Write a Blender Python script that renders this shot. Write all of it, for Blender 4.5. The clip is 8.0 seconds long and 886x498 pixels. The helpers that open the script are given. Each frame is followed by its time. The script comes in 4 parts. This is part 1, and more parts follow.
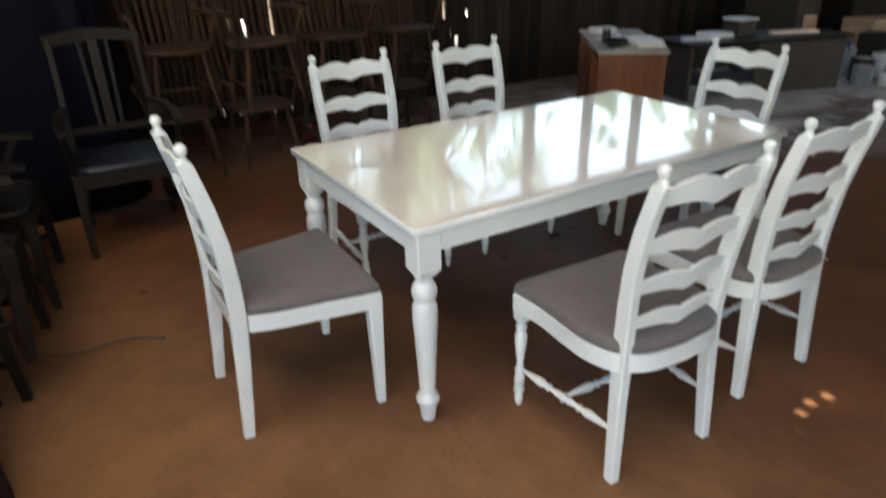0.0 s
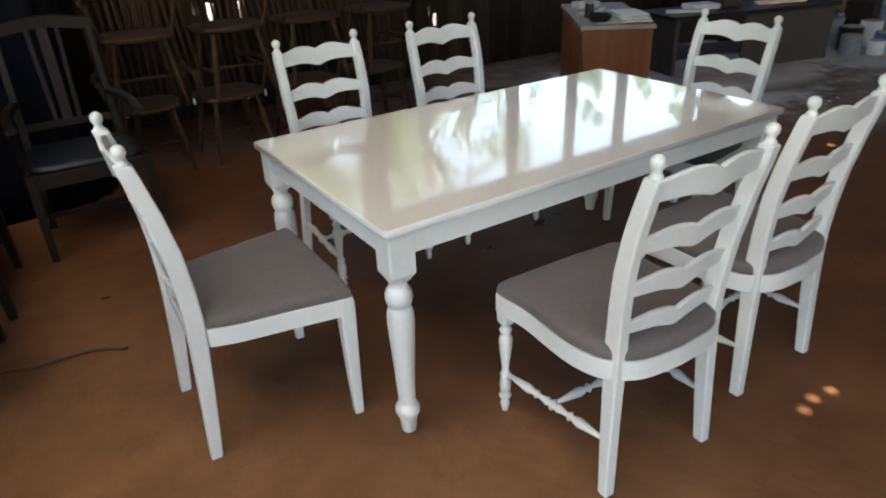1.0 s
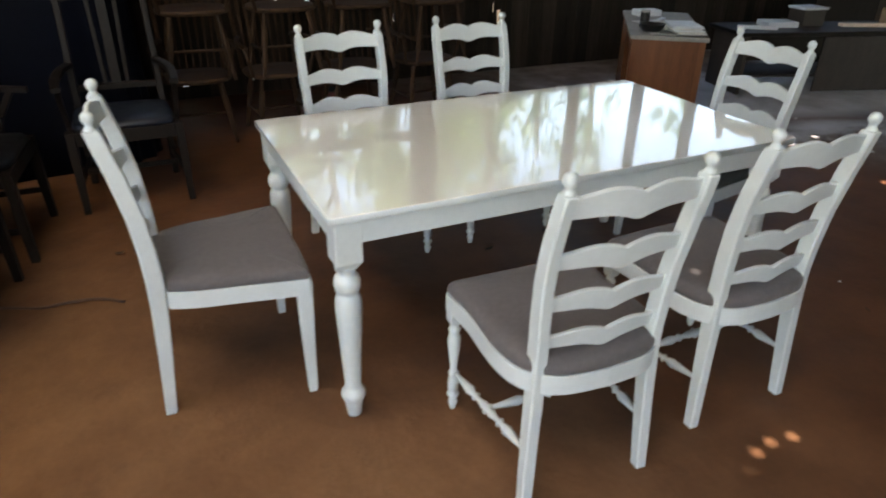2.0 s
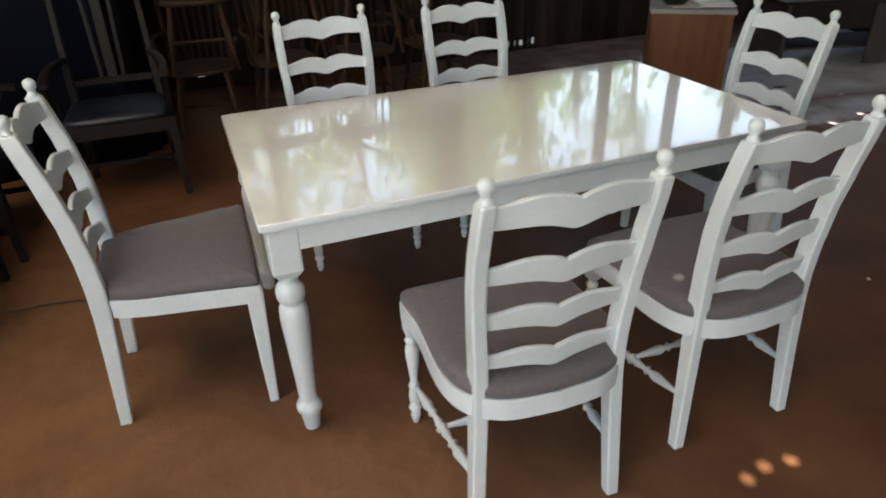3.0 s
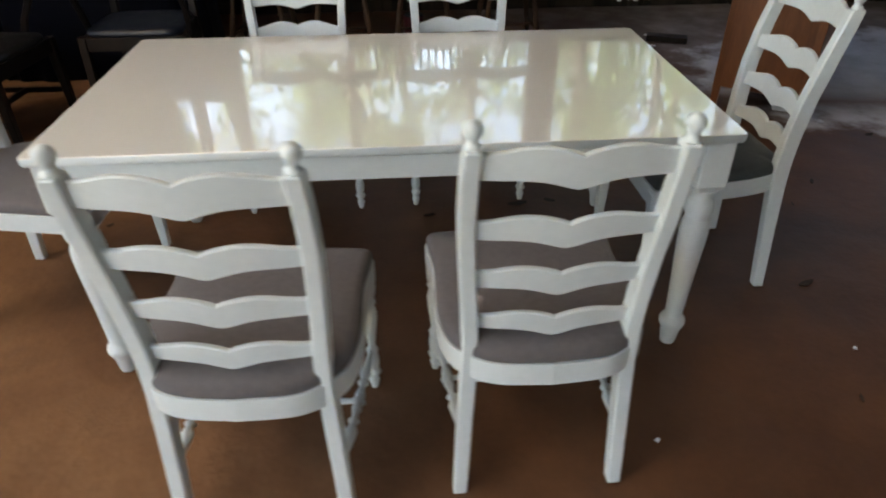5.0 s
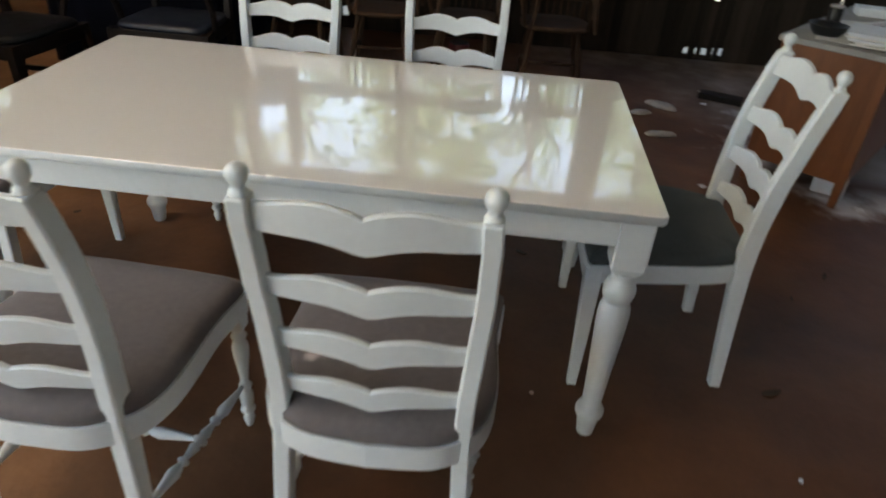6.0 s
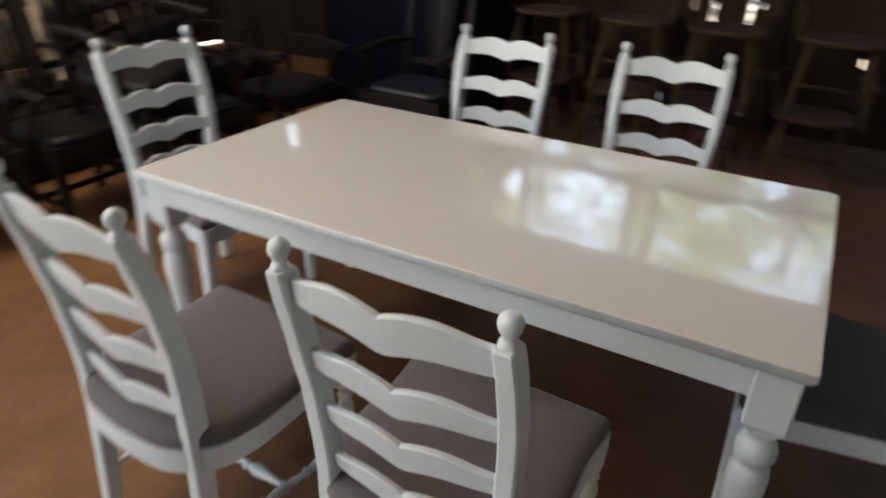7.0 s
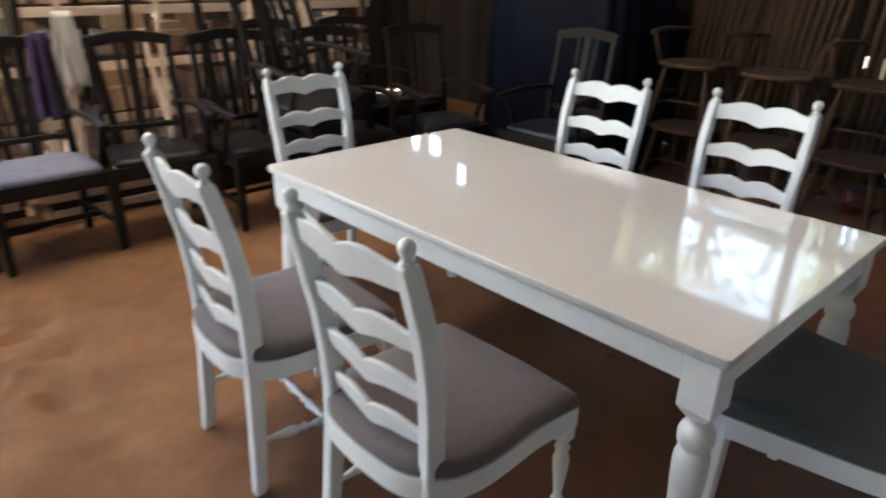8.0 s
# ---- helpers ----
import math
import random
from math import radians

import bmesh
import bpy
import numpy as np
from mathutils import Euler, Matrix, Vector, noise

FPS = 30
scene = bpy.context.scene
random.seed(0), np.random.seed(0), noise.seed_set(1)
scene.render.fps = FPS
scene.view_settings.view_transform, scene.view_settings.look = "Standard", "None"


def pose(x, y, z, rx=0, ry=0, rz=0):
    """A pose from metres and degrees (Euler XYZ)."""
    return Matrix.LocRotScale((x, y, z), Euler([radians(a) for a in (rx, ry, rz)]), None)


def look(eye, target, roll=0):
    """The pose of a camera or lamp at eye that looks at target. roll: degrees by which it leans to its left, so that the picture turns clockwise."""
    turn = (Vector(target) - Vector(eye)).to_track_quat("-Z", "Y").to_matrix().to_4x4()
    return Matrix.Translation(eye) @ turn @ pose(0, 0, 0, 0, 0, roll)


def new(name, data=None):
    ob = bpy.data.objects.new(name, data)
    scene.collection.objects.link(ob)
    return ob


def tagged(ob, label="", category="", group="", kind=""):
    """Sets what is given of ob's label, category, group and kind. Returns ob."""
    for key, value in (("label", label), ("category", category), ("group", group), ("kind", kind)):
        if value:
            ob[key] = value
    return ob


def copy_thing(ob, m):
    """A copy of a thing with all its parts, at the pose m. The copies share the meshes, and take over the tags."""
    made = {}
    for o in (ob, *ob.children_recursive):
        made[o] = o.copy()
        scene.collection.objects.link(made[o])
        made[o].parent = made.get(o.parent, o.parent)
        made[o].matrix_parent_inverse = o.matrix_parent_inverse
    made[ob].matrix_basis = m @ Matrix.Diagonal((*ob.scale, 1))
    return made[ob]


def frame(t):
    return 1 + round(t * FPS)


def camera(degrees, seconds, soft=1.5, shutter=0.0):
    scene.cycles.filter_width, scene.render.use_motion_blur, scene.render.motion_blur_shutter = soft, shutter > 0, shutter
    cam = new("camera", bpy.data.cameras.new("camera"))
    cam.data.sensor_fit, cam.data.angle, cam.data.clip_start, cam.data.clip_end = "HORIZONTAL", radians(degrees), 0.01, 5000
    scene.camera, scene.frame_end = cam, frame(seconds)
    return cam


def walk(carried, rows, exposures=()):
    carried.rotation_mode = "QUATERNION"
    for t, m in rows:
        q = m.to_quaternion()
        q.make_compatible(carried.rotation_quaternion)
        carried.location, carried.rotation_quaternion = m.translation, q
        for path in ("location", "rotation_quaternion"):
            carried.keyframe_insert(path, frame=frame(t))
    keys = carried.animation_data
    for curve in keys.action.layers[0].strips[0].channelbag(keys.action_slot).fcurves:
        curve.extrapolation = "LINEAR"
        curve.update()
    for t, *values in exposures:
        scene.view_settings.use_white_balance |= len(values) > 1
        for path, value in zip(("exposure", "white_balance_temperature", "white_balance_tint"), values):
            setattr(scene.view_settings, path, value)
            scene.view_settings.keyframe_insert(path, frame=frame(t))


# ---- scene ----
cam = camera(67.8, 8.0, soft=1.9, shutter=0.6)
PATH = [
    (0, (-0.878, -1.561, 1.551), (0.080, -0.029, 0.694), -1.1),
    (0.2, (-0.852, -1.534, 1.542), (0.118, -0.051, 0.615), -0.9),
    (0.5, (-0.815, -1.464, 1.536), (0.229, -0.026, 0.620), 0.1),
    (0.7, (-0.790, -1.425, 1.530), (0.253, 0.008, 0.606), -0.9),
    (1, (-0.744, -1.430, 1.530), (0.226, 0.062, 0.618), -2.4),
    (1.2, (-0.704, -1.465, 1.520), (0.214, 0.049, 0.592), -2.4),
    (1.5, (-0.584, -1.557, 1.525), (0.205, -0.039, 0.488), -0.8),
    (1.7, (-0.527, -1.611, 1.538), (0.240, -0.072, 0.517), 1.0),
    (2, (-0.438, -1.636, 1.551), (0.336, -0.043, 0.623), 1.0),
    (2.2, (-0.378, -1.622, 1.549), (0.410, -0.033, 0.627), 1.3),
    (3.3, (0.060, -1.589, 1.527), (0.599, 0.069, 0.545), -1.2),
    (3.4, (0.120, -1.631, 1.526), (0.637, 0.051, 0.576), -0.1),
    (3.5, (0.187, -1.648, 1.532), (0.680, -0.003, 0.508), 1.4),
    (3.6, (0.251, -1.667, 1.513), (0.700, -0.057, 0.418), 1.7),
    (3.8, (0.349, -1.684, 1.512), (0.757, -0.090, 0.377), 1.2),
    (4, (0.421, -1.711, 1.505), (0.857, -0.119, 0.376), 2.0),
    (4.2, (0.514, -1.685, 1.501), (0.891, -0.029, 0.444), 1.5),
    (5.3, (1.148, -1.534, 1.479), (1.200, 0.103, 0.332), 0.7),
    (5.5, (1.273, -1.525, 1.499), (1.290, 0.098, 0.332), 2.1),
    (5.8, (1.398, -1.462, 1.484), (1.347, 0.231, 0.421), 2.8),
    (6, (1.464, -1.375, 1.472), (1.340, 0.319, 0.416), 4.2),
    (6.4, (1.554, -1.241, 1.499), (1.310, 0.454, 0.465), 4.8),
    (6.5, (1.571, -1.218, 1.504), (1.257, 0.481, 0.498), 4.6),
    (6.6, (1.586, -1.209, 1.505), (1.196, 0.490, 0.526), 3.7),
    (6.9, (1.682, -1.171, 1.501), (0.945, 0.430, 0.556), 1.2),
    (7, (1.741, -1.177, 1.504), (0.881, 0.374, 0.581), 1.9),
    (7.1, (1.810, -1.156, 1.487), (0.851, 0.321, 0.543), 2.4),
    (7.2, (1.875, -1.153, 1.493), (0.852, 0.252, 0.505), 3.0),
    (7.4, (1.997, -1.139, 1.498), (0.892, 0.197, 0.500), 2.3),
    (7.5, (2.060, -1.143, 1.501), (0.890, 0.172, 0.550), 1.2),
    (7.7, (2.162, -1.150, 1.492), (0.957, 0.188, 0.621), 0.7),
    (7.8, (2.210, -1.167, 1.504), (0.966, 0.157, 0.668), 1.0),
    (7.9, (2.271, -1.184, 1.483), (0.970, 0.116, 0.693), 1.0),
    (8, (2.313, -1.202, 1.490), (0.969, 0.053, 0.704), 0.9),
]
walk(cam, [(t, look(e, g, r)) for t, e, g, r in PATH], exposures=[(0.0, 2.26, 7600, 15), (1.5, 2.08, 7600, 15), (2.2, 2.14, 7500, 14), (3.4, 2.05, 7900, 15), (5.5, 2.30, 7700, 15), (6.3, 2.17, 7800, 16), (7.2, 2.38, 7700, 19), (7.7, 2.65, 7400, 19), (8.0, 2.8, 7300, 20)])

# ---- light ----
TO_SUN = Vector((-0.34, -0.32, 0.88)).normalized()
world = bpy.data.worlds.new("world")
scene.world = world
world.use_nodes = True
wn = world.node_tree.nodes
sky = wn.new("ShaderNodeTexSky")
sky.sky_type = "NISHITA"
sky.sun_disc = False
sky.dust_density = 0.4
sky.air_density = 1.4
sky.sun_elevation = math.asin(TO_SUN.z)
sky.sun_rotation = math.atan2(TO_SUN.x, TO_SUN.y)
wn["Background"].inputs["Strength"].default_value = 0.15
world.node_tree.links.new(sky.outputs["Color"], wn["Background"].inputs["Color"])
sun_data = bpy.data.lights.new("sun", "SUN")
sun_data.energy = 5.0
sun_data.angle = radians(0.42)
sun_data.color = (1.0, 0.98, 0.95)
sun = new("sun", sun_data)
sun.matrix_world = look(TO_SUN * 30, (0, 0, 0))


# ---- materials ----
def surface(name, dark, light, rough=0.5, grain=(8, 8, 8), fine=60.0, bump=0.15, metal=0.0, rough_var=0.12, coat=0.0, per_object=0.0, sharp=(0.3, 0.7), spec=0.5, coat_ior=1.5, sheen=0.0):
    """A procedural surface: two tones mixed by a broad and a fine noise, with relief and uneven gloss."""
    m = bpy.data.materials.new(name)
    m.use_nodes = True
    n, l = m.node_tree.nodes, m.node_tree.links
    b = n["Principled BSDF"]
    tc, info, add, mp = n.new("ShaderNodeTexCoord"), n.new("ShaderNodeObjectInfo"), n.new("ShaderNodeVectorMath"), n.new("ShaderNodeMapping")
    add.operation = "MULTIPLY_ADD"
    add.inputs[1].default_value = (17.0, 9.0, 13.0)
    l.new(info.outputs["Random"], add.inputs[0])
    l.new(tc.outputs["Object"], add.inputs[2])
    l.new(add.outputs[0], mp.inputs["Vector"])
    mp.inputs["Scale"].default_value = grain
    broad, small = n.new("ShaderNodeTexNoise"), n.new("ShaderNodeTexNoise")
    broad.inputs["Scale"].default_value, broad.inputs["Detail"].default_value = 1.0, 5.0
    small.inputs["Scale"].default_value, small.inputs["Detail"].default_value = fine / 8.0, 4.0
    l.new(mp.outputs[0], broad.inputs["Vector"])
    l.new(mp.outputs[0], small.inputs["Vector"])
    mixf = n.new("ShaderNodeMix")
    mixf.inputs["Factor"].default_value = 0.35
    l.new(broad.outputs["Fac"], mixf.inputs["A"])
    l.new(small.outputs["Fac"], mixf.inputs["B"])
    ramp = n.new("ShaderNodeValToRGB")
    ramp.color_ramp.elements[0].position, ramp.color_ramp.elements[1].position = sharp
    ramp.color_ramp.elements[0].color, ramp.color_ramp.elements[1].color = (*dark, 1), (*light, 1)
    l.new(mixf.outputs[0], ramp.inputs["Fac"])
    out = ramp.outputs["Color"]
    if per_object:
        hsv = n.new("ShaderNodeHueSaturation")
        rng = n.new("ShaderNodeMapRange")
        rng.inputs["To Min"].default_value, rng.inputs["To Max"].default_value = 1 - per_object, 1 + per_object
        l.new(info.outputs["Random"], rng.inputs["Value"])
        l.new(rng.outputs[0], hsv.inputs["Value"])
        l.new(out, hsv.inputs["Color"])
        out = hsv.outputs["Color"]
    l.new(out, b.inputs["Base Color"])
    rr = n.new("ShaderNodeMapRange")
    rr.inputs["To Min"].default_value, rr.inputs["To Max"].default_value = max(0.02, rough - rough_var), min(1, rough + rough_var)
    l.new(broad.outputs["Fac"], rr.inputs["Value"])
    l.new(rr.outputs[0], b.inputs["Roughness"])
    b.inputs["Metallic"].default_value = metal
    b.inputs["Coat Weight"].default_value = coat
    b.inputs["Coat Roughness"].default_value = 0.032
    b.inputs["Coat IOR"].default_value = coat_ior
    b.inputs["Sheen Weight"].default_value = sheen
    b.inputs["Sheen Roughness"].default_value = 0.45
    b.inputs["Specular IOR Level"].default_value = spec
    bp = n.new("ShaderNodeBump")
    bp.inputs["Strength"].default_value, bp.inputs["Distance"].default_value = bump, 0.01
    l.new(mixf.outputs[0], bp.inputs["Height"])
    l.new(bp.outputs["Normal"], b.inputs["Normal"])
    return m


def earth_floor():
    """Packed brown earth, grey sawdust over its eastern part, loose sand trodden over its south-west, paler partly to
    carry stronger light.
    """
    m = bpy.data.materials.new("packed_earth")
    m.use_nodes = True
    n, l = m.node_tree.nodes, m.node_tree.links
    b = n["Principled BSDF"]
    tc, sep = n.new("ShaderNodeTexCoord"), n.new("ShaderNodeSeparateXYZ")
    l.new(tc.outputs["Object"], sep.inputs[0])

    def cloud(scale, detail, rough=0.5):
        q = n.new("ShaderNodeTexNoise")
        q.inputs["Scale"].default_value, q.inputs["Detail"].default_value, q.inputs["Roughness"].default_value = scale, detail, rough
        l.new(tc.outputs["Object"], q.inputs["Vector"])
        return q.outputs["Fac"]

    def ma(op, a, c):
        q = n.new("ShaderNodeMath")
        q.operation = op
        for i, v in enumerate((a, c)):
            if isinstance(v, (int, float)):
                q.inputs[i].default_value = v
            else:
                l.new(v, q.inputs[i])
        return q.outputs[0]

    def clamp(v):
        return ma("MINIMUM", ma("MAXIMUM", v, 0.0), 1.0)

    def tones(fac, lo, hi, dark, light):
        q = n.new("ShaderNodeValToRGB")
        q.color_ramp.elements[0].position, q.color_ramp.elements[1].position = lo, hi
        q.color_ramp.elements[0].color, q.color_ramp.elements[1].color = (*dark, 1), (*light, 1)
        l.new(fac, q.inputs["Fac"])
        return q.outputs["Color"]

    def blend(fac, a, c):
        q = n.new("ShaderNodeMix")
        q.data_type = "RGBA"
        l.new(fac, q.inputs["Factor"])
        l.new(a, q.inputs["A"])
        l.new(c, q.inputs["B"])
        return q.outputs["Result"]

    def beyond(x0, y0, dx, dy, ragged, soft):
        """A ragged mask that grows in the direction (dx, dy) from (x0, y0)."""
        d = ma("ADD", ma("MULTIPLY", ma("SUBTRACT", sep.outputs["X"], x0), dx), ma("MULTIPLY", ma("SUBTRACT", sep.outputs["Y"], y0), dy))
        d = ma("ADD", d, ma("MULTIPLY", ma("SUBTRACT", blotch, 0.5), ragged))
        return clamp(ma("ADD", ma("MULTIPLY", d, soft), 0.5))
    blotch, mid, fine = cloud(0.9, 6.0, 0.55), cloud(3.6, 4.0, 0.6), cloud(45.0, 3.0, 0.6)
    tone = ma("ADD", ma("MULTIPLY", blotch, 0.55), ma("ADD", ma("MULTIPLY", mid, 0.35), ma("MULTIPLY", fine, 0.10)))
    # sand paler, packed earth darker: partly real, partly light painted in as fading eastward
    packed = tones(tone, 0.36, 0.64, (0.082, 0.033, 0.0155), (0.172, 0.073, 0.034))
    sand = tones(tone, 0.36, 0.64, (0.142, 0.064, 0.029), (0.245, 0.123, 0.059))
    dust = tones(tone, 0.38, 0.60, (0.13, 0.105, 0.092), (0.28, 0.25, 0.24))
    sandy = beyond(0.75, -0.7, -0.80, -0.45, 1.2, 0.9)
    dusty = ma("MULTIPLY", beyond(3.75, 1.75, 0.80, 0.60, 1.6, 1.6), clamp(ma("ADD", 0.45, ma("MULTIPLY", mid, 0.8))))
    # a bare brown strip trodden through the sawdust
    strip = ma("SUBTRACT", ma("ADD", sep.outputs["Y"], ma("MULTIPLY", sep.outputs["X"], 0.19)), ma("ADD", 2.53, ma("MULTIPLY", blotch, 0.5)))
    dusty = ma("MULTIPLY", dusty, clamp(ma("ADD", 0.25, ma("MULTIPLY", ma("ABSOLUTE", strip, 0.0), 4.5))))
    # a paler tone over the sawdust before the bench and over the far east end
    dx, dy = ma("MULTIPLY", ma("SUBTRACT", sep.outputs["X"], 4.65), 0.6), ma("MULTIPLY", ma("SUBTRACT", sep.outputs["Y"], 2.5), 0.95)
    heap = ma("SUBTRACT", 1.25, ma("ADD", ma("MULTIPLY", dx, dx), ma("MULTIPLY", dy, dy)))
    heap = ma("MAXIMUM", heap, ma("MULTIPLY", ma("SUBTRACT", sep.outputs["X"], 6.0), 1.2))
    heap = clamp(ma("MULTIPLY", ma("ADD", heap, ma("MULTIPLY", ma("SUBTRACT", mid, 0.5), 2.0)), 2.2))
    heap = ma("MULTIPLY", heap, clamp(ma("ADD", 0.15, ma("MULTIPLY", ma("ABSOLUTE", strip, 0.0), 4.0))))
    pale = tones(tone, 0.38, 0.60, (0.38, 0.37, 0.38), (0.60, 0.60, 0.63))
    # scuffs, and dark blotches that paint in the shade of prints trodden into the earth
    scuff = cloud(3.1, 7.0, 0.62)
    scuff = clamp(ma("MULTIPLY", ma("SUBTRACT", ma("ADD", ma("MULTIPLY", scuff, 0.8), ma("MULTIPLY", mid, 0.2)), 0.555), 7.0))
    scuff_shade = tones(tone, 0.36, 0.64, (0.085, 0.038, 0.018), (0.150, 0.072, 0.036))
    ground = blend(ma("MULTIPLY", scuff, 0.75), blend(sandy, packed, sand), scuff_shade)
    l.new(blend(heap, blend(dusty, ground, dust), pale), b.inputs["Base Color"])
    rr = n.new("ShaderNodeMapRange")
    rr.inputs["To Min"].default_value, rr.inputs["To Max"].default_value = 0.42, 0.62
    l.new(tone, rr.inputs["Value"])
    # trodden clay is a little polished, loose sand and dust are not
    l.new(clamp(ma("ADD", rr.outputs[0], ma("MULTIPLY", ma("MAXIMUM", sandy, dusty), 0.4))), b.inputs["Roughness"])
    b.inputs["Specular IOR Level"].default_value = 0.3
    bp = n.new("ShaderNodeBump")
    bp.inputs["Strength"].default_value, bp.inputs["Distance"].default_value = 0.35, 0.022
    ridges = ma("MULTIPLY", sandy, ma("ADD", ma("MULTIPLY", cloud(6.5, 3.0, 0.5), 2.6), ma("MULTIPLY", scuff, -0.7)))
    l.new(ma("ADD", ma("ADD", ma("MULTIPLY", mid, 0.9), ma("MULTIPLY", fine, 0.05)), ridges), bp.inputs["Height"])
    l.new(bp.outputs["Normal"], b.inputs["Normal"])
    return m


# white paint, tinted cool to carry bluish sky light on upright faces
COOL_WHITE = surface("white_semigloss_cool_lit", (0.63, 0.675, 0.685), (0.72, 0.765, 0.775), 0.32, (6, 6, 6), 80.0, 0.03, rough_var=0.08)
# glossy top, made brighter and creamier to carry the warm light from above
WARM_LIT_WHITE = surface("white_lacquer_warm_lit", (0.86, 0.835, 0.79), (0.89, 0.865, 0.825), 0.16, (3, 3, 3), 40.0, 0.006, rough_var=0.04, coat=1.0, coat_ior=1.85)
LINEN = surface("grey_linen", (0.102, 0.089, 0.090), (0.146, 0.127, 0.128), 0.9, (60, 60, 60), 160.0, 0.2, sheen=0.2)
CHARCOAL = surface("charcoal_linen", (0.040, 0.048, 0.050), (0.062, 0.072, 0.073), 0.85, (60, 60, 60), 160.0, 0.2, sheen=0.08)
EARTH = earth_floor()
BARN_WOOD = surface("weathered_dark_boards", (0.012, 0.009, 0.007), (0.040, 0.029, 0.022), 0.9, (14, 14, 1.2), 80.0, 0.5, per_object=0.4, spec=0.2)
BEAM_WOOD = surface("old_beam_wood", (0.05, 0.036, 0.027), (0.13, 0.10, 0.075), 0.85, (8, 8, 8), 80.0, 0.4)
ROOF_METAL = surface("rusted_roof_sheet", (0.32, 0.24, 0.175), (0.50, 0.40, 0.305), 0.7, (1.0, 4.0, 1.0), 60.0, 0.2, metal=0.1)
BENCH_WOOD = surface("dark_brown_bench_wood", (0.022, 0.016, 0.013), (0.055, 0.041, 0.034), 0.6, (10, 10, 3), 70.0, 0.2, per_object=0.2)
RAW_WOOD = surface("unfinished_brown_wood", (0.025, 0.0125, 0.0066), (0.070, 0.037, 0.019), 0.75, (18, 18, 3), 70.0, 0.2, per_object=0.2, spec=0.25)
DARK_WOOD = surface("black_stained_wood", (0.0075, 0.0052, 0.0044), (0.018, 0.0125, 0.010), 0.5, (14, 14, 3), 70.0, 0.08, spec=0.2)
DARK_LEATHER = surface("black_leather", (0.006, 0.0055, 0.006), (0.014, 0.013, 0.014), 0.4, (20, 20, 20), 120.0, 0.2, spec=0.3)
NAVY_LEATHER = surface("navy_leather", (0.006, 0.008, 0.015), (0.013, 0.017, 0.028), 0.4, (20, 20, 20), 120.0, 0.2)
BLUE_CLOTH = surface("pale_blue_cloth", (0.13, 0.143, 0.208), (0.208, 0.2275, 0.299), 0.85, (12, 12, 12), 160.0, 0.2)
ORANGE_WOOD = surface("orange_varnished_wood", (0.125, 0.040, 0.015), (0.225, 0.080, 0.029), 0.35, (16, 16, 2.2), 60.0, 0.06)
GREY_TOP = surface("dusty_grey_top", (0.20, 0.19, 0.175), (0.38, 0.36, 0.335), 0.7, (5, 5, 5), 60.0, 0.15)
PAPER = surface("old_paper", (0.55, 0.53, 0.49), (0.75, 0.73, 0.69), 0.8, (9, 9, 9), 60.0, 0.1)
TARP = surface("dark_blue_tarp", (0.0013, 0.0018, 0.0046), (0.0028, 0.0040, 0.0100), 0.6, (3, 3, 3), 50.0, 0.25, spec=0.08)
PALE_TIMBER = surface("pale_sawn_timber", (0.64, 0.46, 0.35), (0.84, 0.68, 0.55), 0.75, (10, 3, 10), 60.0, 0.2, per_object=0.3)
CARD = surface("brown_card", (0.38, 0.235, 0.155), (0.58, 0.40, 0.28), 0.85, (6, 6, 6), 60.0, 0.1, per_object=0.25)
CREAM_CLOTH = surface("cream_cloth", (0.66, 0.55, 0.47), (0.85, 0.76, 0.68), 0.9, (12, 12, 12), 120.0, 0.2, per_object=0.25)
BLUE_PLASTIC = surface("blue_plastic", (0.03, 0.07, 0.20), (0.06, 0.12, 0.32), 0.4, (6, 6, 6), 60.0, 0.05)
WHITE_PLASTIC = surface("white_plastic", (0.55, 0.57, 0.60), (0.75, 0.77, 0.80), 0.4, (6, 6, 6), 60.0, 0.08)
GREY_PLASTIC = surface("blue_grey_plastic", (0.16, 0.19, 0.24), (0.28, 0.32, 0.38), 0.45, (6, 6, 6), 60.0, 0.08)
PURPLE_CLOTH = surface("purple_cloth", (0.042, 0.021, 0.066), (0.084, 0.045, 0.12), 0.9, (12, 12, 12), 140.0, 0.2)
WHITE_CLOTH = surface("white_sacking", (0.62, 0.60, 0.57), (0.80, 0.78, 0.75), 0.9, (12, 12, 12), 140.0, 0.25)
RED_PAINT = surface("red_paint", (0.08, 0.010, 0.010), (0.15, 0.022, 0.02), 0.5, (9, 9, 9), 60.0, 0.1)
BLACK_IRON = surface("black_iron", (0.012, 0.012, 0.013), (0.04, 0.038, 0.036), 0.45, (9, 9, 9), 60.0, 0.2, metal=0.6)
BARK = surface("bark", (0.07, 0.055, 0.04), (0.16, 0.13, 0.10), 0.9, (6, 6, 1.5), 50.0, 0.7)
CABLE = surface("brown_cable_rubber", (0.075, 0.036, 0.022), (0.13, 0.066, 0.042), 0.6, (9, 9, 9), 60.0, 0.1)
LEAF_LITTER = surface("dry_leaf", (0.025, 0.014, 0.008), (0.06, 0.034, 0.02), 0.8, (30, 30, 30), 60.0, 0.3)


